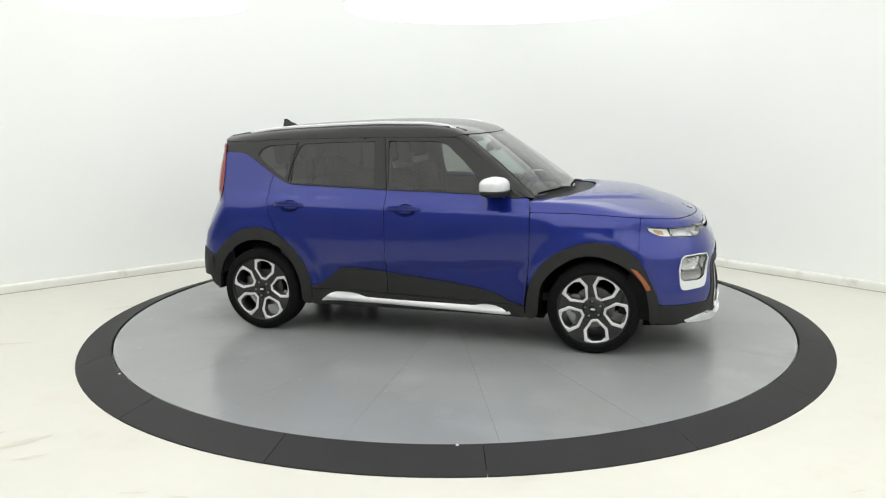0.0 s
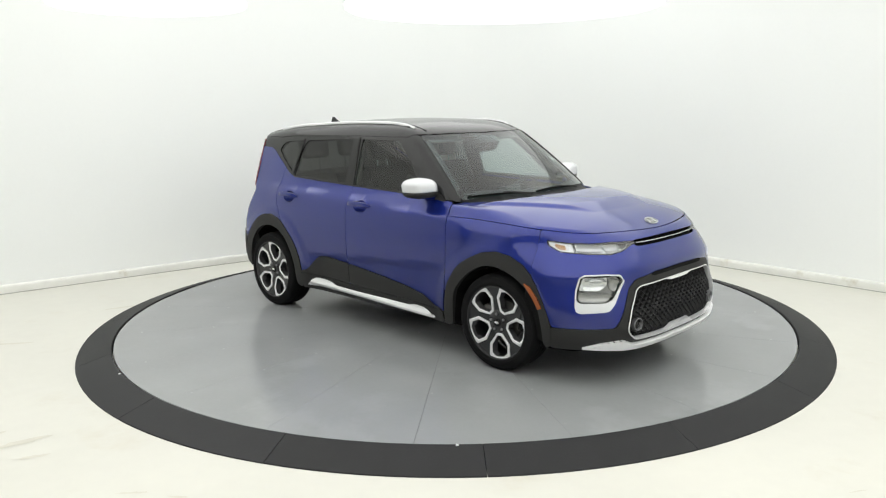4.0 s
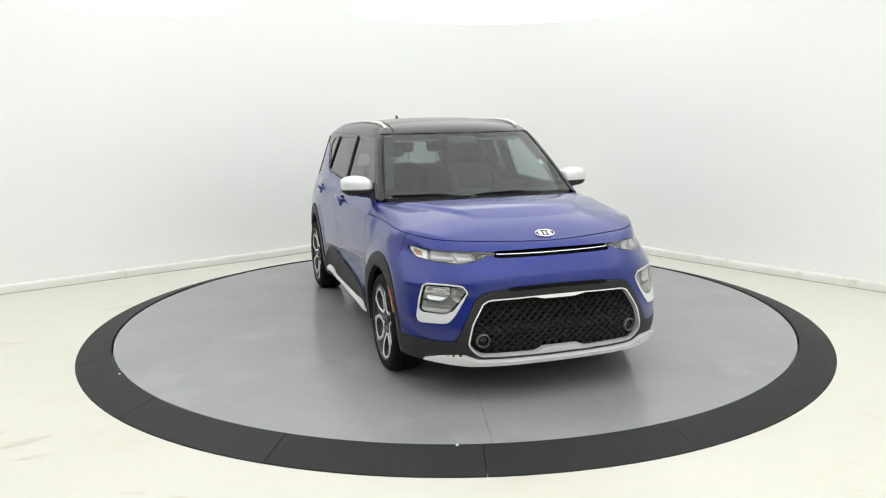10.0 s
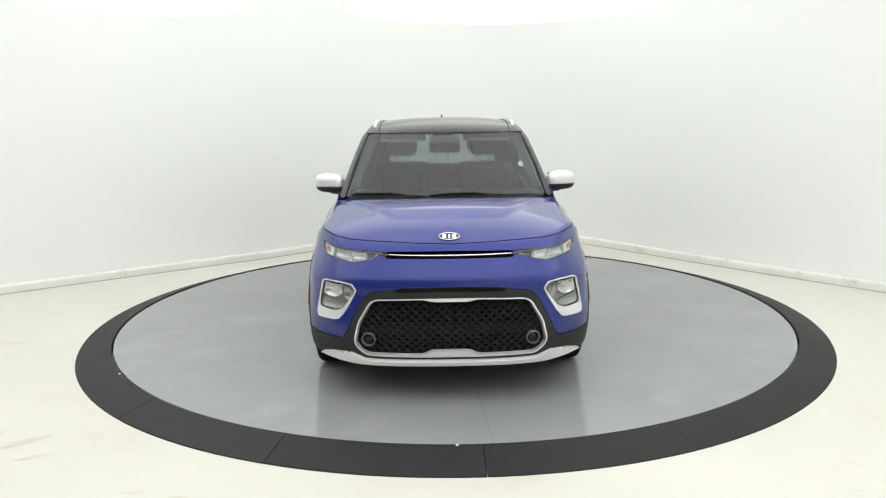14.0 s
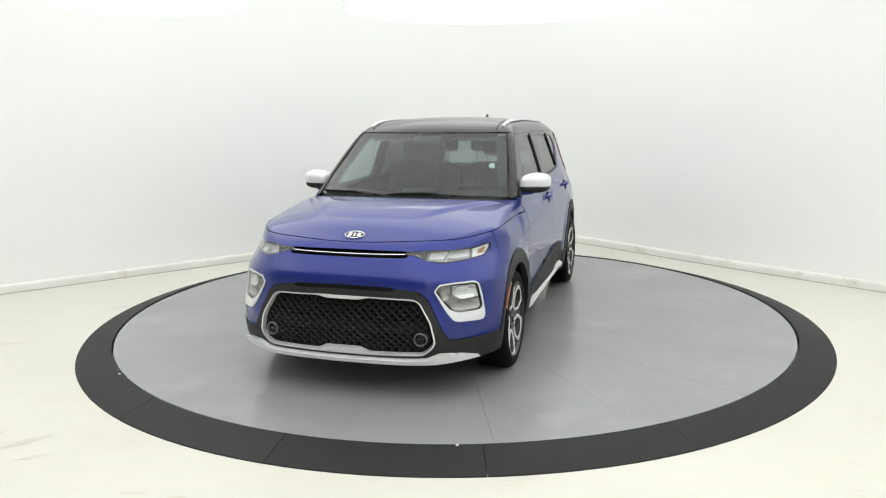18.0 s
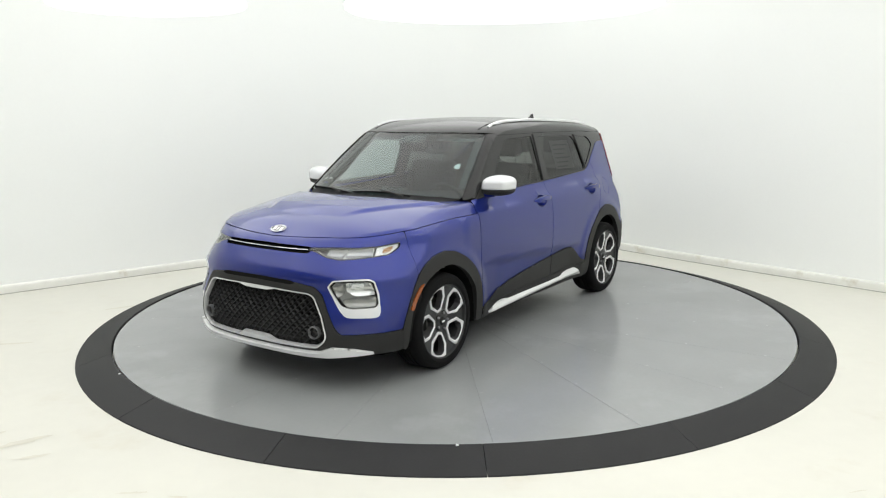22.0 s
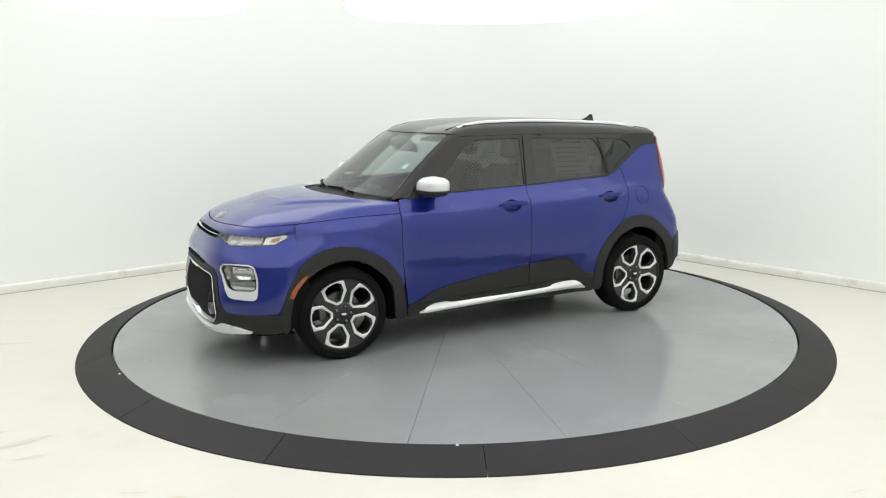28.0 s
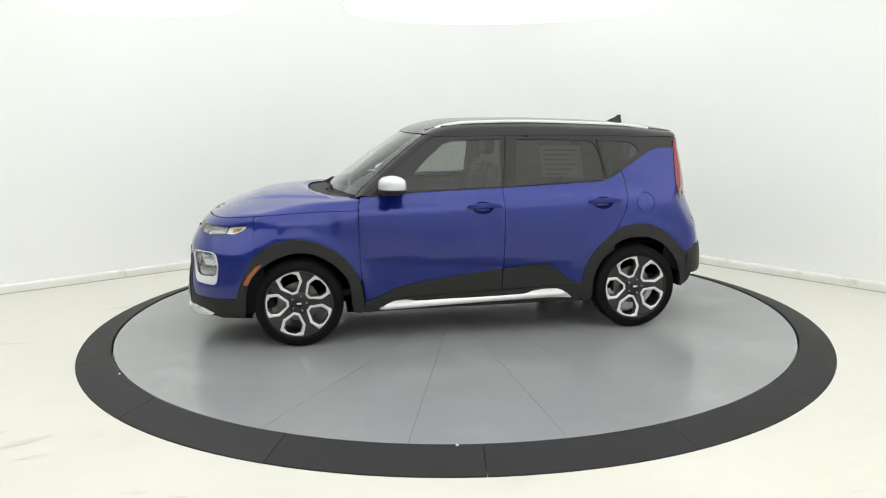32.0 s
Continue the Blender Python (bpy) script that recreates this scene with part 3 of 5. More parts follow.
def shell(car):
    """Dark inner body behind the panel joints, with the wheel housings and the floor pan."""
    verts, faces = [], []

    def add(v, f):
        k = len(verts)
        verts.extend([tuple(q) for q in v])
        faces.extend([tuple(i + k for i in q) for q in f])

    skirt = [(1.90, 0.24), *FRONT_WELL[::1], *REAR_WELL[::1], (-1.72, 0.33), (-1.84, 0.46), (-1.86, 0.55), (-1.80, 0.9), (-1.66, 1.36), (-1.42, 1.36), (-1.2, 1.19), (-1.06, 1.14), (-0.25, 1.10), (0.80, 1.06), (0.88, 0.975), (1.62, 0.945), (1.80, 0.80)]
    for side in (1, -1):
        rim = dense(soften(outline("side", on("s", skirt)), 0.01), 0.06)
        cups = [dense(outline("side", cup_outline(-0.085, 0.985)), 0.03), dense(outline("side", cup_outline(-1.030, 0.993)), 0.03)]
        v, f, _ = sheet("side", rim, cups, -0.020, 0.0, 0.08, side)
        add(v, f)
        for arch, low in ((FRONT_WELL, 0.235), (REAR_WELL, 0.235)):
            line = lift("side", arch)
            line[:, 1] = np.minimum(line[:, 1], 0.87) - 0.004
            deep = line * (1, 0, 1) + (0, 0.50, 0)
            n = len(line)
            mid = np.array([(line[0, 0] + line[-1, 0]) / 2, 0.50, 0.25])
            v = np.concatenate([line, deep, mid[None]]) * (1, side, 1)
            f = [(i, i + 1, n + i + 1, n + i) for i in range(n - 1)] + [(n + i, n + i + 1, 2 * n) for i in range(n - 1)]
            add(v, f)
    nose_back = both([("n", 0, 0.925), ("n", 20, 0.925), ("n", 40, 0.93), ("n", 55, 0.94), ("n", 62, 0.3), ("n", 50, 0.24), ("n", 0, 0.24)])
    lamp = [("f", 0.38, 0.885), ("f", 0.55, 0.885), ("f", 0.77, 0.89), ("f", 0.76, 0.835), ("f", 0.69, 0.832), ("f", 0.58, 0.828), ("f", 0.50, 0.845)]
    pod = [("f", 0.575, 0.665), ("f", 0.60, 0.69), ("f", 0.75, 0.685), ("f", 0.79, 0.54), ("f", 0.68, 0.53)]
    mouth = both([("f", 0, 0.59), ("f", 0.43, 0.60), ("f", 0.53, 0.48), ("f", 0.55, 0.37), ("f", 0.5, 0.31), ("f", 0, 0.31)])
    flip = lambda pts: [(k, -u, v) for k, u, v in pts]
    slot = both([("f", 0, 0.885), ("f", 0.36, 0.882), ("f", 0.36, 0.842), ("f", 0, 0.842)])
    rim = dense(outline("nose", nose_back), 0.05)
    cuts = [dense(outline("nose", h), 0.05) for h in (lamp, flip(lamp), pod, flip(pod), mouth, slot)]
    v, f, _ = sheet("nose", rim, cuts, -0.020, 0.0, 0.07)
    add(v, f)
    tail_back = both([("r", 0, 1.0), ("r", 40, 1.0), ("r", 52, 1.1), ("r", 54, 0.5), ("r", 48, 0.42), ("r", 0, 0.42)])
    v, f, _ = sheet("tail", dense(outline("tail", tail_back), 0.06), [], -0.020, 0.0, 0.09)
    add(v, f)
    # under the bonnet and the floor pan
    hood = [("t", 1.18, 0.0), ("t", 1.12, 0.4), ("t", 0.95, 0.70), ("t", 1.0, 0.80), ("t", 1.5, 0.78), ("t", 1.82, 0.62), ("t", 1.93, 0.35), ("t", 1.96, 0.0)]
    v, f, _ = sheet("top", dense(outline("top", both(hood)), 0.06), [], -0.022, 0.0, 0.08, f=lower)
    add(v, f)
    pan = [(2.02, 0.55), (1.86, 0.80), (1.64, 0.86), (1.64, 0.50), (0.95, 0.50), (0.95, 0.84), (-0.92, 0.84), (-0.92, 0.5), (-1.64, 0.50), (-1.66, 0.45), (-1.68, 0.3)]
    pan = pan + [(x, -y) for x, y in pan[::-1]]
    v = [(x, y, 0.225) for x, y in pan]
    add(v, [tuple(range(len(v)))])
    ob = piece("inner_body", verts, faces, M_SHELL, car, "black underseal behind the panel joints", smooth=False)
    return ob


def body_panels(car):
    # bonnet
    near = hood_line(0, 100.0, 0.0, 40) + [("s", 0.836, 1.062), ("s", 0.833, 1.076), ("t", 0.850, 0.765), ("t", 0.885, 0.725), ("t", 0.945, 0.675), ("t", 1.04, 0.605), ("t", 1.10, 0.51), ("t", 1.165, 0.36), ("t", 1.20, 0.2), ("t", 1.21, 0.0)]
    rim = both(near)
    def dome(q):
        """A raised middle field that widens towards the windscreen."""
        x, y = q[:, 0], np.abs(q[:, 1])
        slope = np.clip((1.72 - 0.33 * y ** 2 - x) / 0.15, 0, 1)
        flank = np.clip((0.652 - 0.55 * (x - 1.165) - y) / 0.045, 0, 1)
        return 0.017 * slope * flank * ease((x - 1.205 + 0.42 * y ** 2) / 0.06)

    bonnet_part = panel("bonnet", "top", rim, M_PAINT, car, r=0.006, grid=0.013, off=dome, f=lower, label="blue metallic clamshell bonnet")
    badge(bonnet_part)
    # bumper skin with openings for the lamps and the slot
    skin = both(hood_line(0, 53.0, 0.003, 20) + [("s", 1.60, 0.90), ("s", 1.60, 0.85), ("s", 1.60, 0.80), ("s", 1.60, 0.76), ("s", 1.60, 0.72), ("s", 1.60, 0.690), ("s", 1.683, 0.551), ("s", 1.722, 0.462), ("s", 1.750, 0.380), ("f", 0.78, 0.376), ("f", 0.650, 0.378), ("f", 0.617, 0.426), ("f", 0.527, 0.615), ("f", 0.475, 0.663), ("f", 0.34, 0.68), ("f", 0.0, 0.687)])
    lamp = headlamp_outline()
    pod = pod_outline()
    flip = lambda pts: [("S" if k == "s" else k, u if k == "s" else -u, v) for k, u, v in pts]
    slot = both([("f", 0, 0.892), ("f", 0.36, 0.890), ("f", 0.40, 0.884), ("f", 0.378, 0.852), ("f", 0, 0.850)])
    panel("front_bumper", "nose", skin, M_PAINT, car, r=0.015, grid=0.03, holes=(lamp, flip(lamp), pod, flip(pod), slot), label="blue metallic bumper skin")
    # lower dark fascia with the grille mouth
    fascia = both([("f", 0.0, 0.684), ("f", 0.34, 0.677), ("f", 0.473, 0.660), ("f", 0.525, 0.612), ("f", 0.614, 0.424), ("f", 0.645, 0.375), ("f", 0.78, 0.373), ("s", 1.745, 0.376), ("s", 1.735, 0.242), ("f", 0.70, 0.236), ("f", 0.40, 0.232), ("f", 0, 0.230)])
    mouth = mouth_outline()
    panel("lower_fascia", "nose", fascia, M_PLASTIC, car, r=0.015, grid=0.03, off=0.004, holes=(mouth,), label="grained black plastic fascia")
    panel("air_slit", "nose", both([("f", 0, 0.693), ("f", 0.30, 0.689), ("f", 0.335, 0.675), ("f", 0.30, 0.664), ("f", 0, 0.669)]), M_SHELL, car, r=0.01, off=0.008, thick=0.006, label="narrow black air slit")
    skid = both([("f", 0.0, 0.262), ("f", 0.484, 0.268), ("f", 0.518, 0.272), ("f", 0.593, 0.302), ("f", 0.70, 0.291), ("f", 0.735, 0.279), ("n", 41.0, 0.262), ("f", 0.70, 0.256), ("f", 0.559, 0.246), ("f", 0.0, 0.242)])
    panel("skid_plate", "nose", skid, M_SILVER, car, r=0.012, off=lambda q: 0.023 + 0.018 * np.clip((0.320 - q[:, 1]) / 0.10, 0, 1), thick=0.04, grid=0.02, label="satin silver skid plate")
    for side in (1, -1):
        side_panels(car, side)
    roof_and_tail(car)


def side_panels(car, side):
    fender = hood_line(100.0, 53.05, 0.003, 22) + [("s", 1.5995, 0.80), ("s", 1.5995, 0.692)] + on("s", FRONT_ARCH[4:13]) + [("s", 0.836, 0.471), ("s", 0.845, 0.63), ("s", 0.848, 0.8)]
    panel("front_wing", "side", fender, M_PAINT, car, r=0.008, side=side, label="blue metallic front wing")
    door = [("s", 0.842, 0.988), ("s", 0.828, 1.078), ("s", 0.790, 1.084), ("s", 0.478, 1.099), ("s", 0.10, 1.112), ("s", -0.252, 1.120), ("s", -0.249, 0.90), ("s", -0.232, 0.36), ("s", -0.232, 0.275), ("s", 0.70, 0.270), ("s", 0.806, 0.285), ("s", 0.813, 0.36), ("s", 0.830, 0.484), ("s", 0.841, 0.63), ("s", 0.844, 0.8)]
    front_door = panel("front_door", "side", door, M_PAINT, car, r=0.008, side=side, holes=(cup_outline(-0.085, 0.985),), label="blue metallic front door")
    door = [("s", -0.2555, 1.120), ("s", -0.65, 1.132), ("s", -1.055, 1.148), ("s", -1.14, 1.178), ("s", -1.205, 1.215), ("s", -1.228, 1.16), ("s", -1.236, 1.04), ("s", -1.215, 0.94), ("s", -1.172, 0.858), ("s", -1.122, 0.772)] + on("s", REAR_ARCH[:6][::-1]) + [("s", -0.80, 0.255), ("s", -0.24, 0.275), ("s", -0.236, 0.36), ("s", -0.253, 0.9)]
    rear_door = panel("rear_door", "side", door, M_PAINT, car, r=0.008, side=side, holes=(cup_outline(-1.030, 0.993),), label="blue metallic rear door")
    quarter = [("s", -1.209, 1.219), ("s", -1.345, 1.297), ("s", -1.462, 1.366), ("s", -1.52, 1.383), ("s", -1.685, 1.388), ("s", -1.684, 1.30), ("s", -1.676, 1.05), ("s", -1.72, 1.015), ("s", -1.80, 0.94), ("s", -1.86, 0.62), ("s", -1.80, 0.545), ("s", -1.716, 0.545)] + on("s", REAR_ARCH[6:12][::-1]) + [("s", -1.128, 0.772), ("s", -1.1745, 0.857), ("s", -1.2185, 0.94), ("s", -1.2395, 1.04), ("s", -1.2315, 1.16)]
    fuel = None
    holes = ()
    if side > 0:
        fuel = [("s", -1.383 + 0.073 * math.cos(a * math.pi / 8), 0.979 + 0.078 * math.sin(a * math.pi / 8)) for a in range(16)]
        holes = (fuel,)
    quarter_part = panel("rear_quarter", "side", quarter, M_PAINT, car, r=0.008, side=side, holes=holes, label="blue metallic rear quarter panel")
    if fuel:
        panel("fuel_flap", "side", fuel, M_PAINT, quarter_part, r=0.02, shrink=0.0035, side=side, label="round blue fuel flap")
    # dark wheel arch trims
    arch = on("s", FRONT_ARCH) + [("s", 0.817, 0.225)] + on("s", FRONT_WELL[::-1]) + [("s", 1.737, 0.237)]
    panel("wheel_arch_trim", "side", arch, M_PLASTIC, car, r=0.05, off=0.006, thick=0.035, grid=0.025, side=side, label="grained black plastic front arch trim")
    arch = [("s", -0.858, 0.225)] + on("s", REAR_ARCH[1:]) + [("s", -1.728, 0.40), ("s", -1.708, 0.30)] + on("s", REAR_WELL[::-1])
    panel("wheel_arch_trim", "side", arch, M_PLASTIC, car, r=0.05, off=0.006, thick=0.035, grid=0.025, side=side, label="grained black plastic rear arch trim")
    panel("side_reflector", "side", [("s", 1.690, 0.490), ("s", 1.657, 0.551), ("s", 1.595, 0.618), ("s", 1.548, 0.632), ("s", 1.583, 0.590), ("s", 1.625, 0.542), ("s", 1.661, 0.478)], M_AMBER, car, r=0.006, off=0.015, thick=0.008, grid=0.015, side=side, label="amber side reflector")
    # door cladding in two pieces, sill and silver strip
    clad = [("s", 0.795, 0.322), ("s", 0.712, 0.337), ("s", 0.598, 0.398), ("s", 0.425, 0.435), ("s", 0.221, 0.464), ("s", -0.015, 0.490), ("s", -0.230, 0.512), ("s", -0.230, 0.351), ("s", 0.131, 0.341), ("s", 0.483, 0.331), ("s", 0.795, 0.319)]
    panel("door_cladding", "side", clad, M_PLASTIC, front_door, r=0.012, off=0.013, thick=0.02, side=side, label="grained black door cladding")
    clad = [("s", -0.236, 0.513), ("s", -0.486, 0.537), ("s", -0.588, 0.530), ("s", -0.636, 0.513), ("s", -0.702, 0.456), ("s", -0.776, 0.396), ("s", -0.852, 0.376), ("s", -0.852, 0.361), ("s", -0.646, 0.358), ("s", -0.499, 0.358), ("s", -0.236, 0.352)]
    panel("door_cladding", "side", clad, M_PLASTIC, rear_door, r=0.012, off=0.013, thick=0.02, side=side, label="grained black door cladding")
    sill = [("s", 0.812, 0.314), ("s", 0.483, 0.327), ("s", 0.131, 0.337), ("s", -0.26, 0.347), ("s", -0.50, 0.354), ("s", -0.852, 0.357), ("s", -0.852, 0.232), ("s", 0.816, 0.228)]
    panel("sill", "side", sill, M_PLASTIC, car, r=0.01, off=0.011, thick=0.06, side=side, label="black sill under the doors")
    def ridge(q):
        """Rises to a ridge below the upper edge, then turns under."""
        h = np.clip((0.305 - 0.03 * q[:, 0] - q[:, 1]) / 0.055, 0, 1)
        return 0.015 + 0.024 * np.minimum(h / 0.45, (1 - h) / 0.55) * ease((0.745 - q[:, 0]) / 0.10) * ease((q[:, 0] + 0.80) / 0.10)

    strip = [("s", 0.722, 0.245), ("s", 0.657, 0.284), ("s", 0.592, 0.305), ("s", 0.500, 0.310), ("s", 0.442, 0.297), ("s", 0.231, 0.300), ("s", -0.006, 0.302), ("s", -0.232, 0.306), ("s", -0.423, 0.312), ("s", -0.469, 0.328), ("s", -0.554, 0.339), ("s", -0.663, 0.340), ("s", -0.711, 0.323), ("s", -0.788, 0.264), ("s", -0.633, 0.268), ("s", -0.431, 0.266), ("s", -0.156, 0.264), ("s", 0.143, 0.256), ("s", 0.436, 0.249), ("s", 0.608, 0.244)]
    panel("sill_strip", "side", strip, M_SILVER, car, r=0.02, off=ridge, thick=0.05, grid=0.015, side=side, label="satin silver sill strip")
    # window surround and glass
    front_glass = [("s", 0.545, 1.118), ("s", 0.463, 1.200), ("s", 0.318, 1.345), ("s", 0.180, 1.462), ("s", 0.105, 1.478), ("s", -0.270, 1.482), ("s", -0.246, 1.130)]
    rear_glass = [("s", -0.385, 1.477), ("s", -0.70, 1.470), ("s", -0.975, 1.456), ("s", -1.015, 1.42), ("s", -1.046, 1.335), ("s", -1.062, 1.165), ("s", -0.362, 1.142)]
    quarter_glass = [("s", -1.034, 1.455), ("s", -1.285, 1.442), ("s", -1.345, 1.415), ("s", -1.376, 1.366), ("s", -1.30, 1.308), ("s", -1.118, 1.192), ("s", -1.093, 1.24), ("s", -1.078, 1.345)]
    surround = [("s", 0.809, 1.090), ("s", 0.737, 1.137), ("s", 0.624, 1.241), ("s", 0.462, 1.366), ("s", 0.284, 1.499), ("s", 0.250, 1.514), ("s", -0.34, 1.516), ("s", -1.0, 1.501), ("s", -1.40, 1.483), ("s", -1.64, 1.470), ("s", -1.705, 1.462), ("s", -1.705, 1.386), ("s", -1.52, 1.380), ("s", -1.46, 1.362), ("s", -1.345, 1.293), ("s", -1.21, 1.214), ("s", -1.14, 1.174), ("s", -1.055, 1.144), ("s", -0.255, 1.116), ("s", 0.40, 1.103), ("s", 0.478, 1.104)]
    panel("window_surround", "side", surround, M_GLOSS, car, r=0.01, off=-0.004, thick=0.03, grid=0.03, side=side, holes=(front_glass, rear_glass, quarter_glass), label="gloss black pillars and window surround", f=cabin)
    for who, rim, mat, owner in (("window_pane", front_glass, M_FRONTGLASS, front_door), ("window_pane", rear_glass, M_TINT, rear_door), ("window_pane", quarter_glass, M_TINT, quarter_part)):
        pane = panel(who, "side", rim, mat, owner, r=0.012, off=-0.010, thick=0.0, shrink=-0.004, side=side, f=cabin, label="dark tinted window glass")
        pane.visible_shadow = False
    # chrome-black belt strip and pillar joints
    belt = lift("side", [(x, curve(np.array([x]), (-1.06, -0.25, 0.48, 0.79), (1.152, 1.1235, 1.103, 1.081))[0]) for x in np.linspace(-1.05, 0.77, 14)]) * (1, side, 1)
    part("belt_seal", tube(belt, circle(0.0055, 6)), M_PLASTIC, car, "black rubber belt seal")
    for a, b in (((-0.305, 1.497), (-0.262, 1.13)), ((-1.03, 1.47), (-1.085, 1.17))):
        seam = lift("side", [(a[0] + (b[0] - a[0]) * s, a[1] + (b[1] - a[1]) * s) for s in np.linspace(0, 1, 6)], cabin) * (1, side, 1)
        part("window_seal", tube(seam, circle(0.0045, 6), up=(0, 1, 0)), M_PLASTIC, car, "black rubber window seal")
    handle(front_door, -0.085, 0.985, side)
    handle(rear_door, -1.030, 0.993, side)
    mirror(car, side)


def cup_outline(x, z):
    return [("s", x + 0.080 * math.cos(a * math.pi / 9), z - 0.004 + 0.046 * math.sin(a * math.pi / 9)) for a in range(18)]


def handle(door, x, z, side):
    """A pull handle over a hollow cup in the door skin."""
    def hollow(q):
        d = ((q[:, 0] - x) / 0.080) ** 2 + ((q[:, 1] - z + 0.004) / 0.046) ** 2
        return -0.002 - 0.055 * np.sqrt(np.clip(1 - d, 0, 1))
    panel("handle_cup", "side", cup_outline(x, z), M_PAINT, door, r=0.01, off=hollow, thick=0.0, grid=0.012, side=side, shrink=-0.001, label="hollow blue handle cup")
    n = 15
    line = lift("side", [(x - 0.010 + s, z + 0.004 + 0.005 * (1 - (s / 0.13) ** 2)) for s in np.linspace(-0.130, 0.130, n)])
    u = np.linspace(-1, 1, n)
    up = 0.002 + 0.030 * np.clip(1 - np.abs(u) ** 3.2, 0, 1) ** 0.7
    line = (line + normal_at(line) * up[:, None]) * (1, side, 1)
    part("door_handle", tube(line, [(0.012, -0.017), (0.019, -0.008), (0.019, 0.008), (0.012, 0.017), (-0.010, 0.016), (-0.014, 0.0), (-0.010, -0.016)] if side > 0 else [(-0.012, -0.017), (-0.019, -0.008), (-0.019, 0.008), (-0.012, 0.017), (0.010, 0.016), (0.014, 0.0), (0.010, -0.016)], scale=list(0.45 + 0.55 * np.clip(1 - np.abs(u) ** 5, 0, 1))), M_PAINT, door, "blue pull handle")


def mirror(car, side):
    base = new("door_mirror")
    base.parent = car
    tagged(base, "door mirror with a pale silver cap")
    # cap and lower shell: two halves of a rounded pod
    def pod(z0, z1, grow):
        verts, faces, nu, nv = [], [], 20, 10
        for j in range(nv + 1):
            for i in range(nu):
                a = 2 * math.pi * i / nu
                h = z0 + (z1 - z0) * j / nv
                s = (h - 1.168) / 0.075
                w = max(0.0, 1 - abs(s) ** (3.0 if s > 0 else 5.0)) ** 0.5 if abs(s) < 1 else 0.0
                cx, cy = math.cos(a), math.sin(a)
                px = 0.598 + (0.088 if cx > 0 else 0.092) * w * grow * math.copysign(abs(cx) ** 0.75, cx)
                py = 0.882 + 0.112 * w * grow * math.copysign(abs(cy) ** 0.6, cy) + 0.010 * s
                verts.append((px - 0.20 * (py - 0.882), py * side, h))
        for j in range(nv):
            for i in range(nu):
                q = (j * nu + i, j * nu + (i + 1) % nu, (j + 1) * nu + (i + 1) % nu, (j + 1) * nu + i)
                faces.append(q if side > 0 else q[::-1])
        faces.append(tuple(range(nu))[::-1] if side > 0 else tuple(range(nu)))
        faces.append(tuple(nv * nu + i for i in range(nu)) if side > 0 else tuple(nv * nu + i for i in range(nu))[::-1])
        return verts, faces
    v, f = pod(1.143, 1.242, 1.0)
    ob = piece("mirror_cap", v, f, M_WHITE, base, "pale silver painted cap")
    v, f = pod(1.096, 1.141, 1.0)
    piece("mirror_base", v, f, M_PLASTIC, base, "black lower shell")
    part("mirror_glass", rounded_box(0.006, 0.17, 0.095, 0.003, 1), M_MIRROR, base, "mirror glass", m=pose(0.506, 0.882 * side, 1.168, 0, -4, -11 * side))
    arm = tube([(0.655, 0.775 * side, 1.098), (0.65, 0.80 * side, 1.108), (0.635, 0.87 * side, 1.116)], circle(0.028, 10, 0.7), up=(1, 0, 0))
    part("mirror_arm", arm, M_PAINT, base, "blue mirror foot")
    patch = [("s", 0.775, 1.082), ("s", 0.62, 1.096), ("s", 0.58, 1.10), ("s", 0.60, 1.15), ("s", 0.65, 1.165)]
    panel("sail_panel", "side", patch, M_PLASTIC, base, r=0.012, off=0.004, side=side, grid=0.025, f=cabin, label="black mirror sail panel")


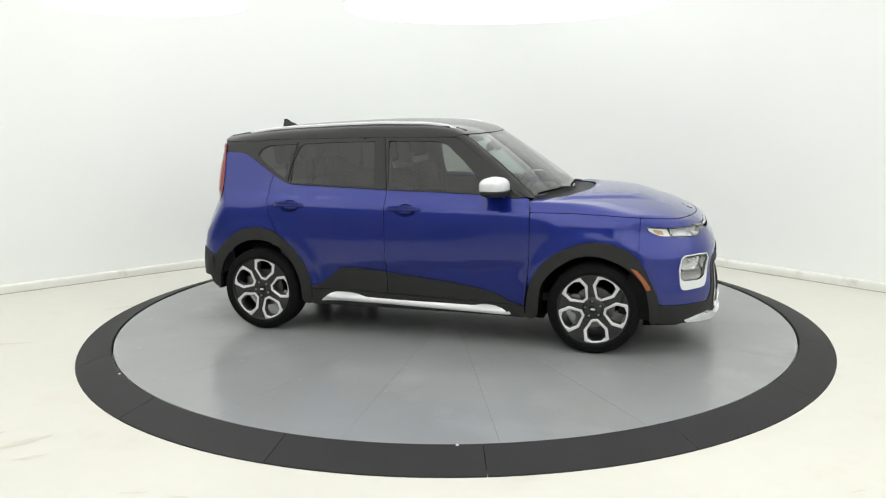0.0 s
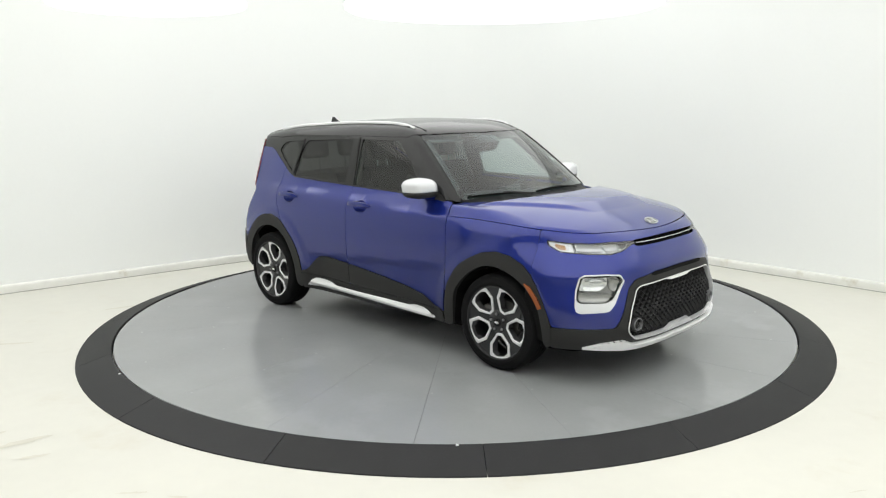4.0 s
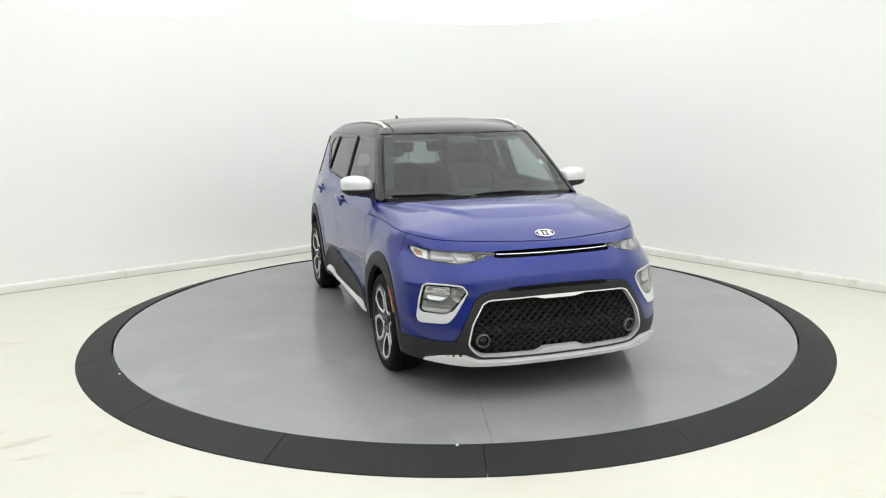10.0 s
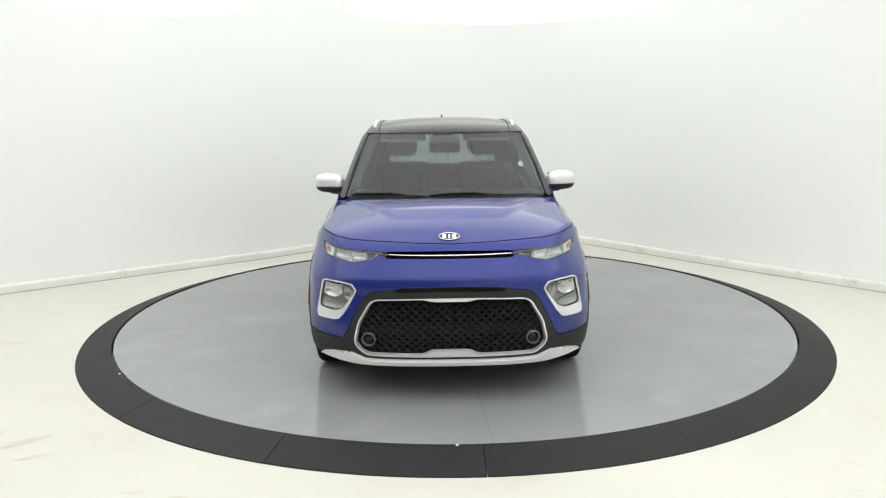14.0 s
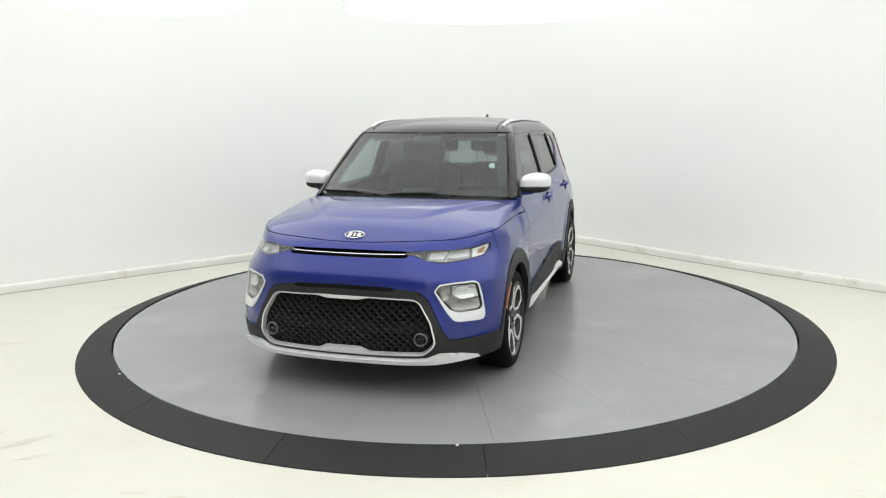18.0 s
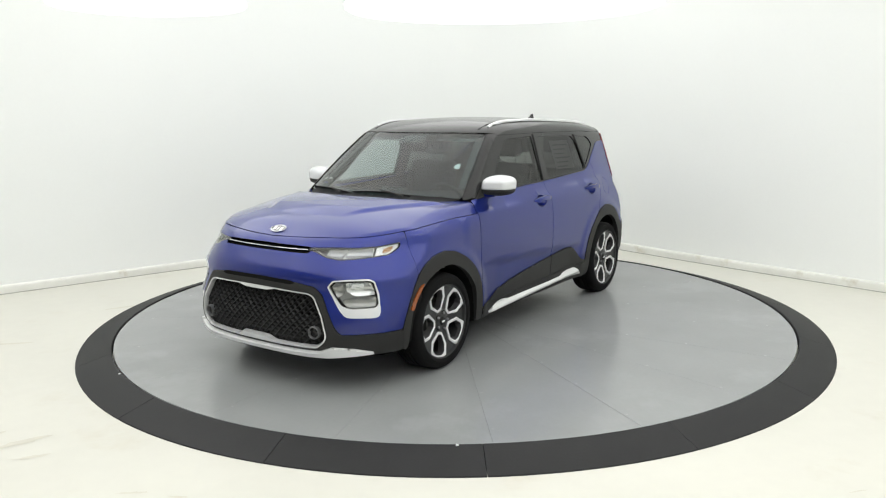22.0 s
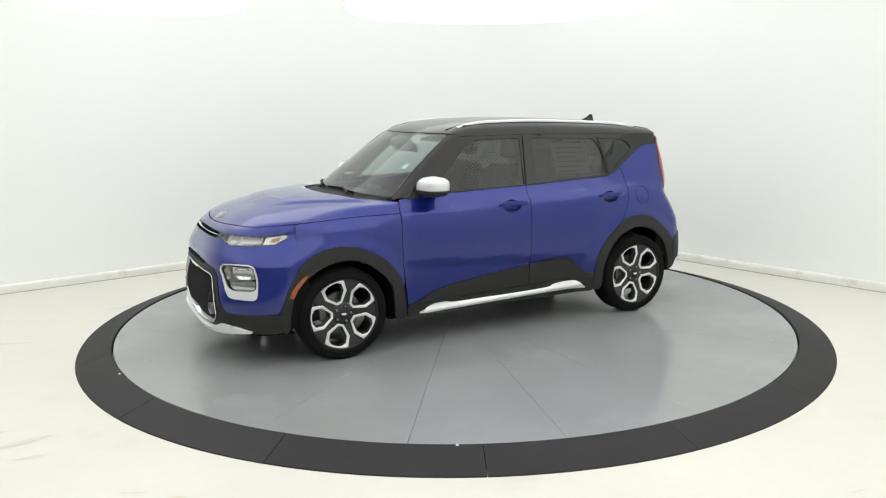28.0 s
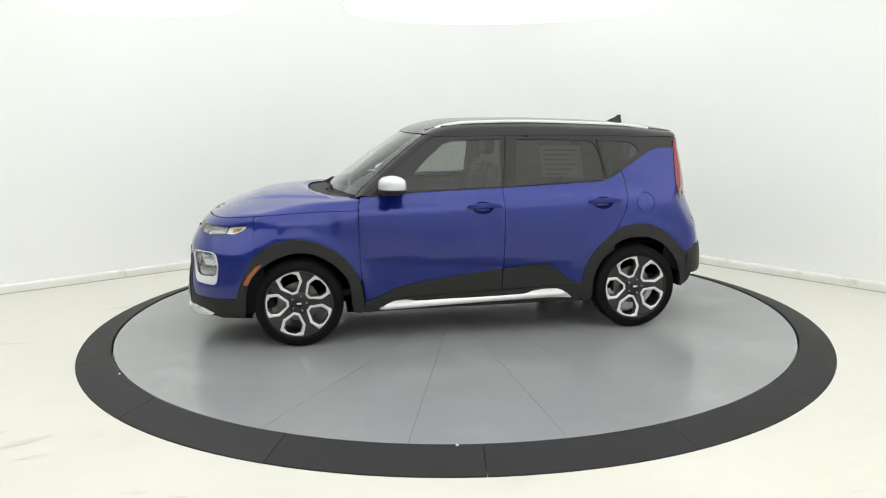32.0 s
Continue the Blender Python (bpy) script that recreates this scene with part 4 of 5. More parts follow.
def roof_and_tail(car):
    rim = [("t", 0.421, 0.0), ("t", 0.412, 0.25), ("t", 0.380, 0.44), ("t", 0.340, 0.535), ("t", 0.313, 0.600), ("s", 0.247, 1.507), ("s", 0.10, 1.506), ("s", -0.34, 1.507), ("s", -1.0, 1.492), ("s", -1.40, 1.474), ("s", -1.69, 1.461), ("t", -1.765, 0.50), ("t", -1.80, 0.25), ("t", -1.805, 0.0)]
    full = rim + [("S" if k == "s" else k, u, v if k == "s" else -v) for k, u, v in rim[::-1] if not (k == "t" and v == 0)]
    roof = panel("roof", "top", full, M_GLOSS, car, r=0.02, grid=0.04, f=cabin, label="gloss black roof")
    # ditch strips
    for side in (1, -1):
        ditch = lift("top", [(x, 0.515) for x in np.linspace(0.30, -1.70, 16)], cabin) * (1, side, 1)
        part("roof_strip", tube(ditch, circle(0.006, 6)), M_PLASTIC, roof, "black roof joint strip")
        xs = np.linspace(0.225, -1.50, 26)
        foot = lift("top", [(x, 0.555) for x in xs], cabin)
        rise = np.array([0.001 + 0.012 * min(1.0, (s / 0.14) ** 0.7, ((1 - s) / 0.10) ** 0.8) for s in np.linspace(0, 1, 26)])
        foot = (foot + np.stack([0 * rise, 0 * rise, rise], 1)) * (1, side, 1)
        bar = tube(foot, [(-0.012, -0.012), (0.012, -0.012), (0.013, 0.001), (0.008, 0.008), (-0.008, 0.008), (-0.013, 0.001)])
        rail = part("roof_rail", bar, M_SILVER, car, "satin silver roof rail")
        for s in (1, 25):
            x = xs[s]
            part("rail_foot", rounded_box(0.10, 0.036, 0.05, 0.012, 2), M_PLASTIC, rail, "black rail foot", m=Matrix.Translation((x - 0.02 if s == 1 else x + 0.03, 0.555 * side, float(foot[s][2]) - 0.025)))
    fin_v, fin_f = [], []
    for j, (h, l0, l1, w) in enumerate(((0, -1.492, -1.318, 0.026), (0.020, -1.490, -1.372, 0.018), (0.044, -1.488, -1.430, 0.011), (0.066, -1.488, -1.462, 0.006))):
        z0 = float(lift("top", [(-1.44, 0.0)], cabin)[0, 2]) - 0.004
        fin_v += [(l0, -w, z0 + h), (l0, w, z0 + h), ((l0 + l1) / 2 + 0.01, w * 0.9, z0 + h), (l1, 0, z0 + h), ((l0 + l1) / 2 + 0.01, -w * 0.9, z0 + h)]
    for j in range(3):
        for i in range(5):
            fin_f.append((j * 5 + (i + 1) % 5, j * 5 + i, (j + 1) * 5 + i, (j + 1) * 5 + (i + 1) % 5))
    fin_f.append((15, 16, 17, 18, 19)[::-1])
    piece("antenna", fin_v, fin_f, M_GLOSS, roof, "black shark fin antenna", smooth=False)
    # windscreen
    rim = both([("t", 0.425, 0.0), ("t", 0.417, 0.25), ("t", 0.385, 0.44), ("t", 0.345, 0.538), ("t", 0.328, 0.600), ("t", 0.645, 0.690), ("t", 0.860, 0.735), ("t", 0.90, 0.68), ("t", 0.98, 0.50), ("t", 1.03, 0.25), ("t", 1.05, 0.0)])
    pane = panel("windscreen", "top", rim, M_SCREEN, car, r=0.02, off=-0.003, thick=0.0, grid=0.05, f=cabin, label="green tinted windscreen glass")
    pane.visible_shadow = False
    for side in (1, -1):
        pillar = [("t", 0.322, 0.607), ("t", 0.645, 0.696), ("t", 0.862, 0.741), ("t", 0.860, 0.757), ("t", 0.838, 0.775), ("s", 0.811, 1.090), ("s", 0.719, 1.141), ("s", 0.606, 1.245), ("s", 0.444, 1.370), ("s", 0.272, 1.499), ("s", 0.247, 1.509)]
        panel("windscreen_pillar", "top", pillar, M_GLOSS, car, r=0.01, off=0.0, thick=0.03, grid=0.03, side=side, f=cabin, label="gloss black windscreen pillar")
        seal = lift("top", [(0.328 + 0.532 * s, 0.604 + 0.134 * s) for s in np.linspace(0, 1, 12)], cabin) * (1, side, 1)
        part("windscreen_seal", tube(seal, circle(0.004, 6)), M_GLOSS, car, "black windscreen seal")
    band = both([("t", 1.012, 0.0), ("t", 0.992, 0.25), ("t", 0.945, 0.45), ("t", 0.875, 0.60), ("t", 0.835, 0.675), ("t", 0.868, 0.728), ("t", 0.935, 0.672), ("t", 1.033, 0.602), ("t", 1.093, 0.51), ("t", 1.158, 0.36), ("t", 1.194, 0.2), ("t", 1.204, 0.0)])
    panel("cowl", "top", band, M_GRILLE, car, r=0.01, off=-0.012, thick=0.01, grid=0.04, label="black plastic cowl below the windscreen", f=body)
    # tailgate, glass, lamps and rear bumper
    gate = both([("r", 0, 1.02), ("r", 25, 1.02), ("r", 41, 1.02), ("r", 43, 0.86), ("r", 30, 0.80), ("r", 24, 0.58), ("r", 0, 0.57)])
    tailgate = panel("tailgate", "tail", gate, M_PAINT, car, r=0.03, label="blue metallic tailgate")
    rear_glass = both([("r", 0, 1.43), ("r", 20, 1.42), ("r", 28, 1.39), ("r", 32, 1.16), ("r", 28, 1.12), ("r", 0, 1.115)])
    pane = panel("rear_window", "tail", rear_glass, M_REARGLASS, tailgate, r=0.03, off=-0.002, thick=0.0, f=cabin, label="dark tinted rear window")
    pane.visible_shadow = False
    panel("gate_surround", "tail", both([("r", 0, 1.475), ("r", 24, 1.468), ("r", 32, 1.45), ("r", 36.5, 1.20), ("r", 38.5, 1.03), ("r", 0, 1.03)]), M_GLOSS, tailgate, r=0.02, off=0.001, holes=(rear_glass,), f=cabin, label="gloss black window surround")
    for side in (1, -1):
        lens = [("s", -1.676, 1.452), ("s", -1.668, 1.32), ("s", -1.664, 1.20), ("s", -1.662, 1.08), ("s", -1.672, 1.045), ("r", 41.5, 1.0), ("r", 39.0, 1.15), ("r", 36.0, 1.30), ("r", 33.0, 1.45)]
        panel("tail_lamp", "tail", lens, M_RED, car, r=0.02, off=0.006, thick=0.03, grid=0.03, side=side, label="tall red tail lamp")
        panel("reversing_lamp", "tail", [("s", -1.680, 1.040), ("s", -1.715, 1.010), ("r", 42, 0.975), ("r", 41.5, 0.995)], M_REFLECT, car, r=0.01, off=0.006, thick=0.02, grid=0.02, side=side, label="clear reversing lamp")
    skin = both([("r", 0, 0.80), ("r", 30, 0.795), ("r", 44, 0.85), ("r", 46.5, 0.98), ("r", 48.2, 0.93), ("r", 46.0, 0.63), ("r", 45.0, 0.55), ("r", 0, 0.55)])
    panel("rear_bumper", "tail", skin, M_PAINT, car, r=0.02, off=-0.003, label="blue metallic rear bumper skin")
    dark = both([("r", 0, 0.60), ("r", 30, 0.61), ("r", 41, 0.635), ("r", 44.5, 0.60), ("r", 47, 0.575), ("s", -1.735, 0.570), ("s", -1.712, 0.31), ("s", -1.76, 0.352), ("r", 44, 0.405), ("r", 36, 0.41), ("r", 20, 0.40), ("r", 0, 0.39)])
    panel("rear_cladding", "tail", dark, M_PLASTIC, car, r=0.015, off=0.005, thick=0.03, label="grained black rear bumper cladding")
    panel("rear_skid_plate", "tail", both([("r", 0, 0.49), ("r", 18, 0.49), ("r", 22, 0.42), ("r", 0, 0.41)]), M_SILVER, car, r=0.02, off=0.022, thick=0.02, label="satin silver rear skid plate")


def headlamp_outline():
    return [("f", 0.372, 0.886), ("f", 0.45, 0.890), ("f", 0.544, 0.893), ("f", 0.65, 0.889), ("f", 0.72, 0.890), ("s", 1.64, 0.905), ("s", 1.655, 0.870), ("f", 0.777, 0.833), ("f", 0.694, 0.823), ("f", 0.58, 0.818), ("f", 0.500, 0.834), ("f", 0.44, 0.858), ("f", 0.372, 0.872)]


def pod_outline():
    return [("f", 0.555, 0.666), ("f", 0.583, 0.705), ("f", 0.66, 0.711), ("f", 0.755, 0.709), ("f", 0.780, 0.695), ("f", 0.799, 0.616), ("f", 0.818, 0.510), ("f", 0.815, 0.482), ("f", 0.800, 0.474), ("f", 0.70, 0.480), ("f", 0.670, 0.487), ("f", 0.635, 0.527), ("f", 0.585, 0.608)]


def mouth_outline():
    return both([("f", 0.0, 0.628), ("f", 0.15, 0.628), ("f", 0.434, 0.622), ("f", 0.478, 0.604), ("f", 0.548, 0.486), ("f", 0.573, 0.380), ("f", 0.570, 0.355), ("f", 0.55, 0.324), ("f", 0.50, 0.287), ("f", 0.15, 0.280), ("f", 0, 0.280)])


def badge(bonnet_part):
    """The oval maker's badge, with plain bars for its letters."""
    oval = [("f", 0.066 * math.cos(a * math.pi / 10), BADGE_Z + 0.0165 * math.sin(a * math.pi / 10)) for a in range(20)]
    plate = panel("badge", "nose", oval, M_GLOSS, bonnet_part, r=0.004, off=0.004, thick=0.006, grid=0.015, shrink=0, label="oval badge")
    ring("badge_rim", "nose", oval, 0.0032, M_CHROME, plate, r=0.004, off=0.007, thick=0.006, grid=0.012)
    for y, w in ((-0.030, 0.011), (0.0, 0.006), (0.030, 0.011)):
        bar = [("f", y - w, BADGE_Z - 0.008), ("f", y + w, BADGE_Z - 0.008), ("f", y + w, BADGE_Z + 0.008), ("f", y - w, BADGE_Z + 0.008)]
        panel("badge_bar", "nose", bar, M_CHROME, plate, r=0.002, off=0.007, thick=0.003, grid=0.01, shrink=0)


def bowl(pts, rim_off, deep):
    """An offset that hollows a reflector cell towards its middle."""
    c = outline("nose", pts)
    mid, half = c.mean(0), (c.max(0) - c.min(0)) / 2

    def hollow(q):
        d = ((q[:, 0] * METRIC["nose"] - mid[0]) / half[0]) ** 2 + ((q[:, 1] - mid[1]) / half[1]) ** 2
        return rim_off - deep * np.clip(1 - d, 0, 1) ** 0.8
    return hollow


def front_lamps(car):
    for side in (1, -1):
        lamp = new("headlamp")
        lamp.parent = car
        tagged(lamp, "slim headlamp with reflector cells and an amber indicator")
        rim = headlamp_outline()
        panel("lamp_housing", "nose", rim, M_LAMPDARK, lamp, r=0.008, off=-0.045, thick=-0.040, grid=0.025, side=side, shrink=-0.001, label="dark lamp housing")
        cells = (([("f", 0.515, 0.887), ("f", 0.607, 0.889), ("f", 0.582, 0.826), ("f", 0.508, 0.838)], M_LAMPMID),
                 ([("f", 0.614, 0.889), ("f", 0.712, 0.886), ("f", 0.722, 0.832), ("f", 0.592, 0.824)], M_LAMPMID),
                 ([("f", 0.42, 0.885), ("f", 0.508, 0.887), ("f", 0.500, 0.842), ("f", 0.455, 0.860)], M_LAMPDARK))
        for pts, mat in cells:
            cell = panel("reflector", "nose", pts, mat, lamp, r=0.010, off=bowl(pts, -0.013, 0.026), thick=0.0, grid=0.009, side=side, label="bright reflector cell")
            ring("reflector_rim", "nose", pts, 0.0025, M_REFLECT, cell, r=0.010, off=-0.011, thick=0.010, side=side, grid=0.015)
        tip = [("f", 0.724, 0.889), ("f", 0.765, 0.897), ("s", 1.652, 0.901), ("s", 1.664, 0.872), ("f", 0.772, 0.838), ("f", 0.730, 0.832)]
        edge = panel("indicator", "nose", tip, M_WHITE, lamp, r=0.006, off=-0.010, thick=0.024, grid=0.015, side=side, label="white edged indicator")
        panel("indicator_bulb", "nose", [("f", 0.748, 0.872), ("f", 0.772, 0.884), ("s", 1.69, 0.884), ("s", 1.698, 0.866), ("f", 0.772, 0.852), ("f", 0.750, 0.850)], M_AMBERPALE, edge, r=0.003, off=-0.006, thick=0.004, grid=0.012, side=side, label="amber indicator reflector")
        ring("lamp_bezel", "nose", rim, 0.008, M_GLOSS, lamp, r=0.008, off=-0.003, thick=0.02, side=side, label="gloss black lamp edge")
        lens = panel("lens", "nose", rim, M_CLEAR, lamp, r=0.008, off=-0.001, thick=0.0, grid=0.025, side=side, shrink=0.001, label="clear lens")
        lens.visible_shadow = False
        # lamp pod of the bumper: silver frame, grey housing, reflectors
        pod = new("lamp_pod")
        pod.parent = car
        tagged(pod, "bumper lamp with a thick pale silver surround")
        hole = [("f", 0.564, 0.665), ("f", 0.587, 0.697), ("f", 0.66, 0.703), ("f", 0.752, 0.702), ("f", 0.775, 0.690), ("f", 0.793, 0.61), ("f", 0.804, 0.556), ("f", 0.794, 0.536), ("f", 0.70, 0.533), ("f", 0.676, 0.538), ("f", 0.640, 0.556), ("f", 0.594, 0.618)]
        panel("surround", "nose", pod_outline(), M_WHITE, pod, r=0.010, off=0.006, thick=0.008, grid=0.02, side=side, holes=(hole,), label="pale silver surround")
        panel("pod_housing", "nose", hole, M_LAMPGREY, pod, r=0.010, off=-0.024, thick=-0.024, grid=0.025, side=side, shrink=-0.002, label="grey lamp housing")
        for pts, mat in (([("f", 0.655, 0.692), ("f", 0.765, 0.690), ("f", 0.786, 0.612), ("f", 0.70, 0.608), ("f", 0.655, 0.640)], M_REFLECT),
                         ([("f", 0.580, 0.668), ("f", 0.648, 0.692), ("f", 0.648, 0.622), ("f", 0.612, 0.600)], M_PODBOWL),
                         ([("f", 0.640, 0.592), ("f", 0.70, 0.600), ("f", 0.787, 0.604), ("f", 0.797, 0.555), ("f", 0.785, 0.543), ("f", 0.69, 0.542), ("f", 0.655, 0.558)], M_PODBOWL)):
            panel("reflector", "nose", pts, mat, pod, r=0.015, off=bowl(pts, -0.008, 0.016), thick=0.0, grid=0.011, side=side, label="lamp reflector")
        for k in range(5):
            z = 0.636 + 0.009 * k
            panel("flute", "nose", [("f", 0.672, z), ("f", 0.738, z + 0.004), ("f", 0.738, z + 0.007), ("f", 0.672, z + 0.003)], M_CHROME, pod, r=0.001, off=-0.014, thick=0.004, grid=0.02, side=side, shrink=0)
        lens = panel("lens", "nose", hole, M_CLEAR, pod, r=0.010, off=-0.002, thick=0.0, grid=0.025, side=side, label="clear lens")
        lens.visible_shadow = False


def grille(car):
    # slim upper slot with a bright bar
    slot = both([("f", 0, 0.890), ("f", 0.36, 0.888), ("f", 0.395, 0.884), ("f", 0.376, 0.854), ("f", 0, 0.852)])
    upper = panel("upper_grille", "nose", slot, M_SHELL, car, r=0.006, off=-0.026, thick=-0.025, grid=0.04, shrink=-0.001, label="slim gloss black grille slot")
    line = lift("front", [(y, 0.8715 + 0.004 * (y / 0.36) ** 2) for y in np.linspace(-0.365, 0.365, 25)])
    line = line - normal_at(line) * 0.004
    part("grille_bar", tube(line, [(-0.008, -0.004), (0.006, -0.004), (0.0075, 0), (0.006, 0.004), (-0.008, 0.004)]), M_CHROME, upper, "bright chrome bar")
    # mouth: chrome frame, dark backing, lattice of diamonds
    mouth = new("lower_grille")
    mouth.parent = car
    tagged(mouth, "wide black diamond mesh grille in a chrome outline")
    rim = mouth_outline()
    panel("grille_backing", "nose", rim, M_GRILLE, mouth, r=0.02, off=-0.050, thick=-0.060, grid=0.04, shrink=-0.001, label="black backing")
    inner = both([("f", 0.0, 0.606), ("f", 0.105, 0.606), ("f", 0.160, 0.620), ("f", 0.434, 0.614), ("f", 0.472, 0.598), ("f", 0.540, 0.483), ("f", 0.564, 0.380), ("f", 0.562, 0.357), ("f", 0.544, 0.330), ("f", 0.496, 0.295), ("f", 0.165, 0.288), ("f", 0.115, 0.318), ("f", 0, 0.318)])
    panel("grille_surround", "nose", rim, M_CHROMEMAT, mouth, r=0.02, off=0.010, thick=0.03, grid=0.02, holes=(inner,), label="chrome grille outline")
    verts, faces = [], []
    border = dense(soften(outline("front", inner), 0.01), 0.03)
    pitch_y, pitch_z = 0.052, 0.046
    for sgn in (1, -1):
        for k in range(-34, 35):
            pts = []
            for s in np.linspace(-0.6, 0.6, 97):
                y, z = s, 0.45 + sgn * (s - k * pitch_y) * pitch_z / pitch_y
                if 0.29 < z < 0.62:
                    pts.append((y, z))
            if len(pts) < 2:
                continue
            pts = np.array(pts)
            ok = inside(border, pts)
            pts = pts[ok]
            if len(pts) < 2:
                continue
            p = lift("front", pts)
            n = normal_at(p)
            w = np.array([0.0, 1.0, -sgn * 1.0]) * 0.7
            base = len(verts)
            for q, m in zip(p, n):
                verts += [tuple(q - m * 0.030 - w * 0.011), tuple(q - m * 0.016), tuple(q - m * 0.030 + w * 0.011)]
            for i in range(len(p) - 1):
                a, b = base + 3 * i, base + 3 * i + 3
                faces += [(a, b, b + 1, a + 1), (a + 1, b + 1, b + 2, a + 2)]
    tagged(piece("mesh", verts, faces, M_GRILLE, mouth, "black diamond lattice", smooth=False), kind="stuff")
    band = both([("f", 0, 0.475), ("f", 0.515, 0.475), ("f", 0.53, 0.44), ("f", 0.54, 0.41), ("f", 0, 0.41)])
    panel("cross_beam", "nose", band, M_GRILLE, mouth, r=0.008, off=-0.026, thick=0.02, grid=0.04, label="black cross beam")
    for side in (1, -1):
        fog = new("fog_lamp")
        fog.parent = car
        tagged(fog, "small round fog lamp in the grille corner")
        at = lift("front", [(0.486 * side, 0.384)])[0]
        turn = pose(float(at[0]) - 0.030, 0.486 * side, 0.384, 0, 0, 8 * side)
        part("fog_bezel", lathe_bm([(0.034, 0.0), (0.034, 0.026), (0.037, 0.031), (0.041, 0.029), (0.042, 0.0)], 28, "x"), M_SILVERDARK, fog, "grey fog lamp bezel", m=turn)
        part("fog_lens", lathe_bm([(0, 0.018), (0.022, 0.015), (0.035, 0.006)], 24, "x"), M_GLOSS, fog, "dark fog lamp lens", m=turn)
        part("fog_cup", lathe_bm([(0.043, 0.0), (0.050, 0.010), (0.052, -0.03), (0, -0.03)], 24, "x"), M_PLASTIC, fog, "black fog lamp cup", m=turn)


def wipers(car):
    """Two wipers parked along the foot of the windscreen."""
    def foot(y, z, ahead=0.0):
        return (float(screen(np.array(y), np.array(z))) + ahead, y)

    for pivot, inner, outer in ((0.36, 0.40, -0.12), (-0.22, -0.17, -0.69)):
        mid = (inner + outer) / 2
        pts = [lift("top", [q], cabin)[0] + (0, 0, h) for q, h in ((foot(pivot, 1.098, 0.03), 0.030), (foot(pivot - 0.10, 1.104), 0.016), (foot(mid, 1.114), 0.016))]
        arm = part("wiper", tube(spline(pts, 5), [(-0.007, -0.004), (0.007, -0.004), (0.005, 0.005), (-0.005, 0.005)], scale=list(np.linspace(1.4, 0.8, 11))), M_PLASTIC, car, "black wiper arm")
        blade = spline([lift("top", [foot(inner + (outer - inner) * k, z)], cabin)[0] + (0, 0, 0.008) for k, z in ((0, 1.098), (0.33, 1.110), (0.67, 1.112), (1, 1.104))], 5)
        part("wiper_blade", tube(blade, [(-0.004, -0.007), (0.004, -0.007), (0.007, 0.004), (-0.007, 0.004)]), M_SHELL, arm, "black rubber wiper blade")


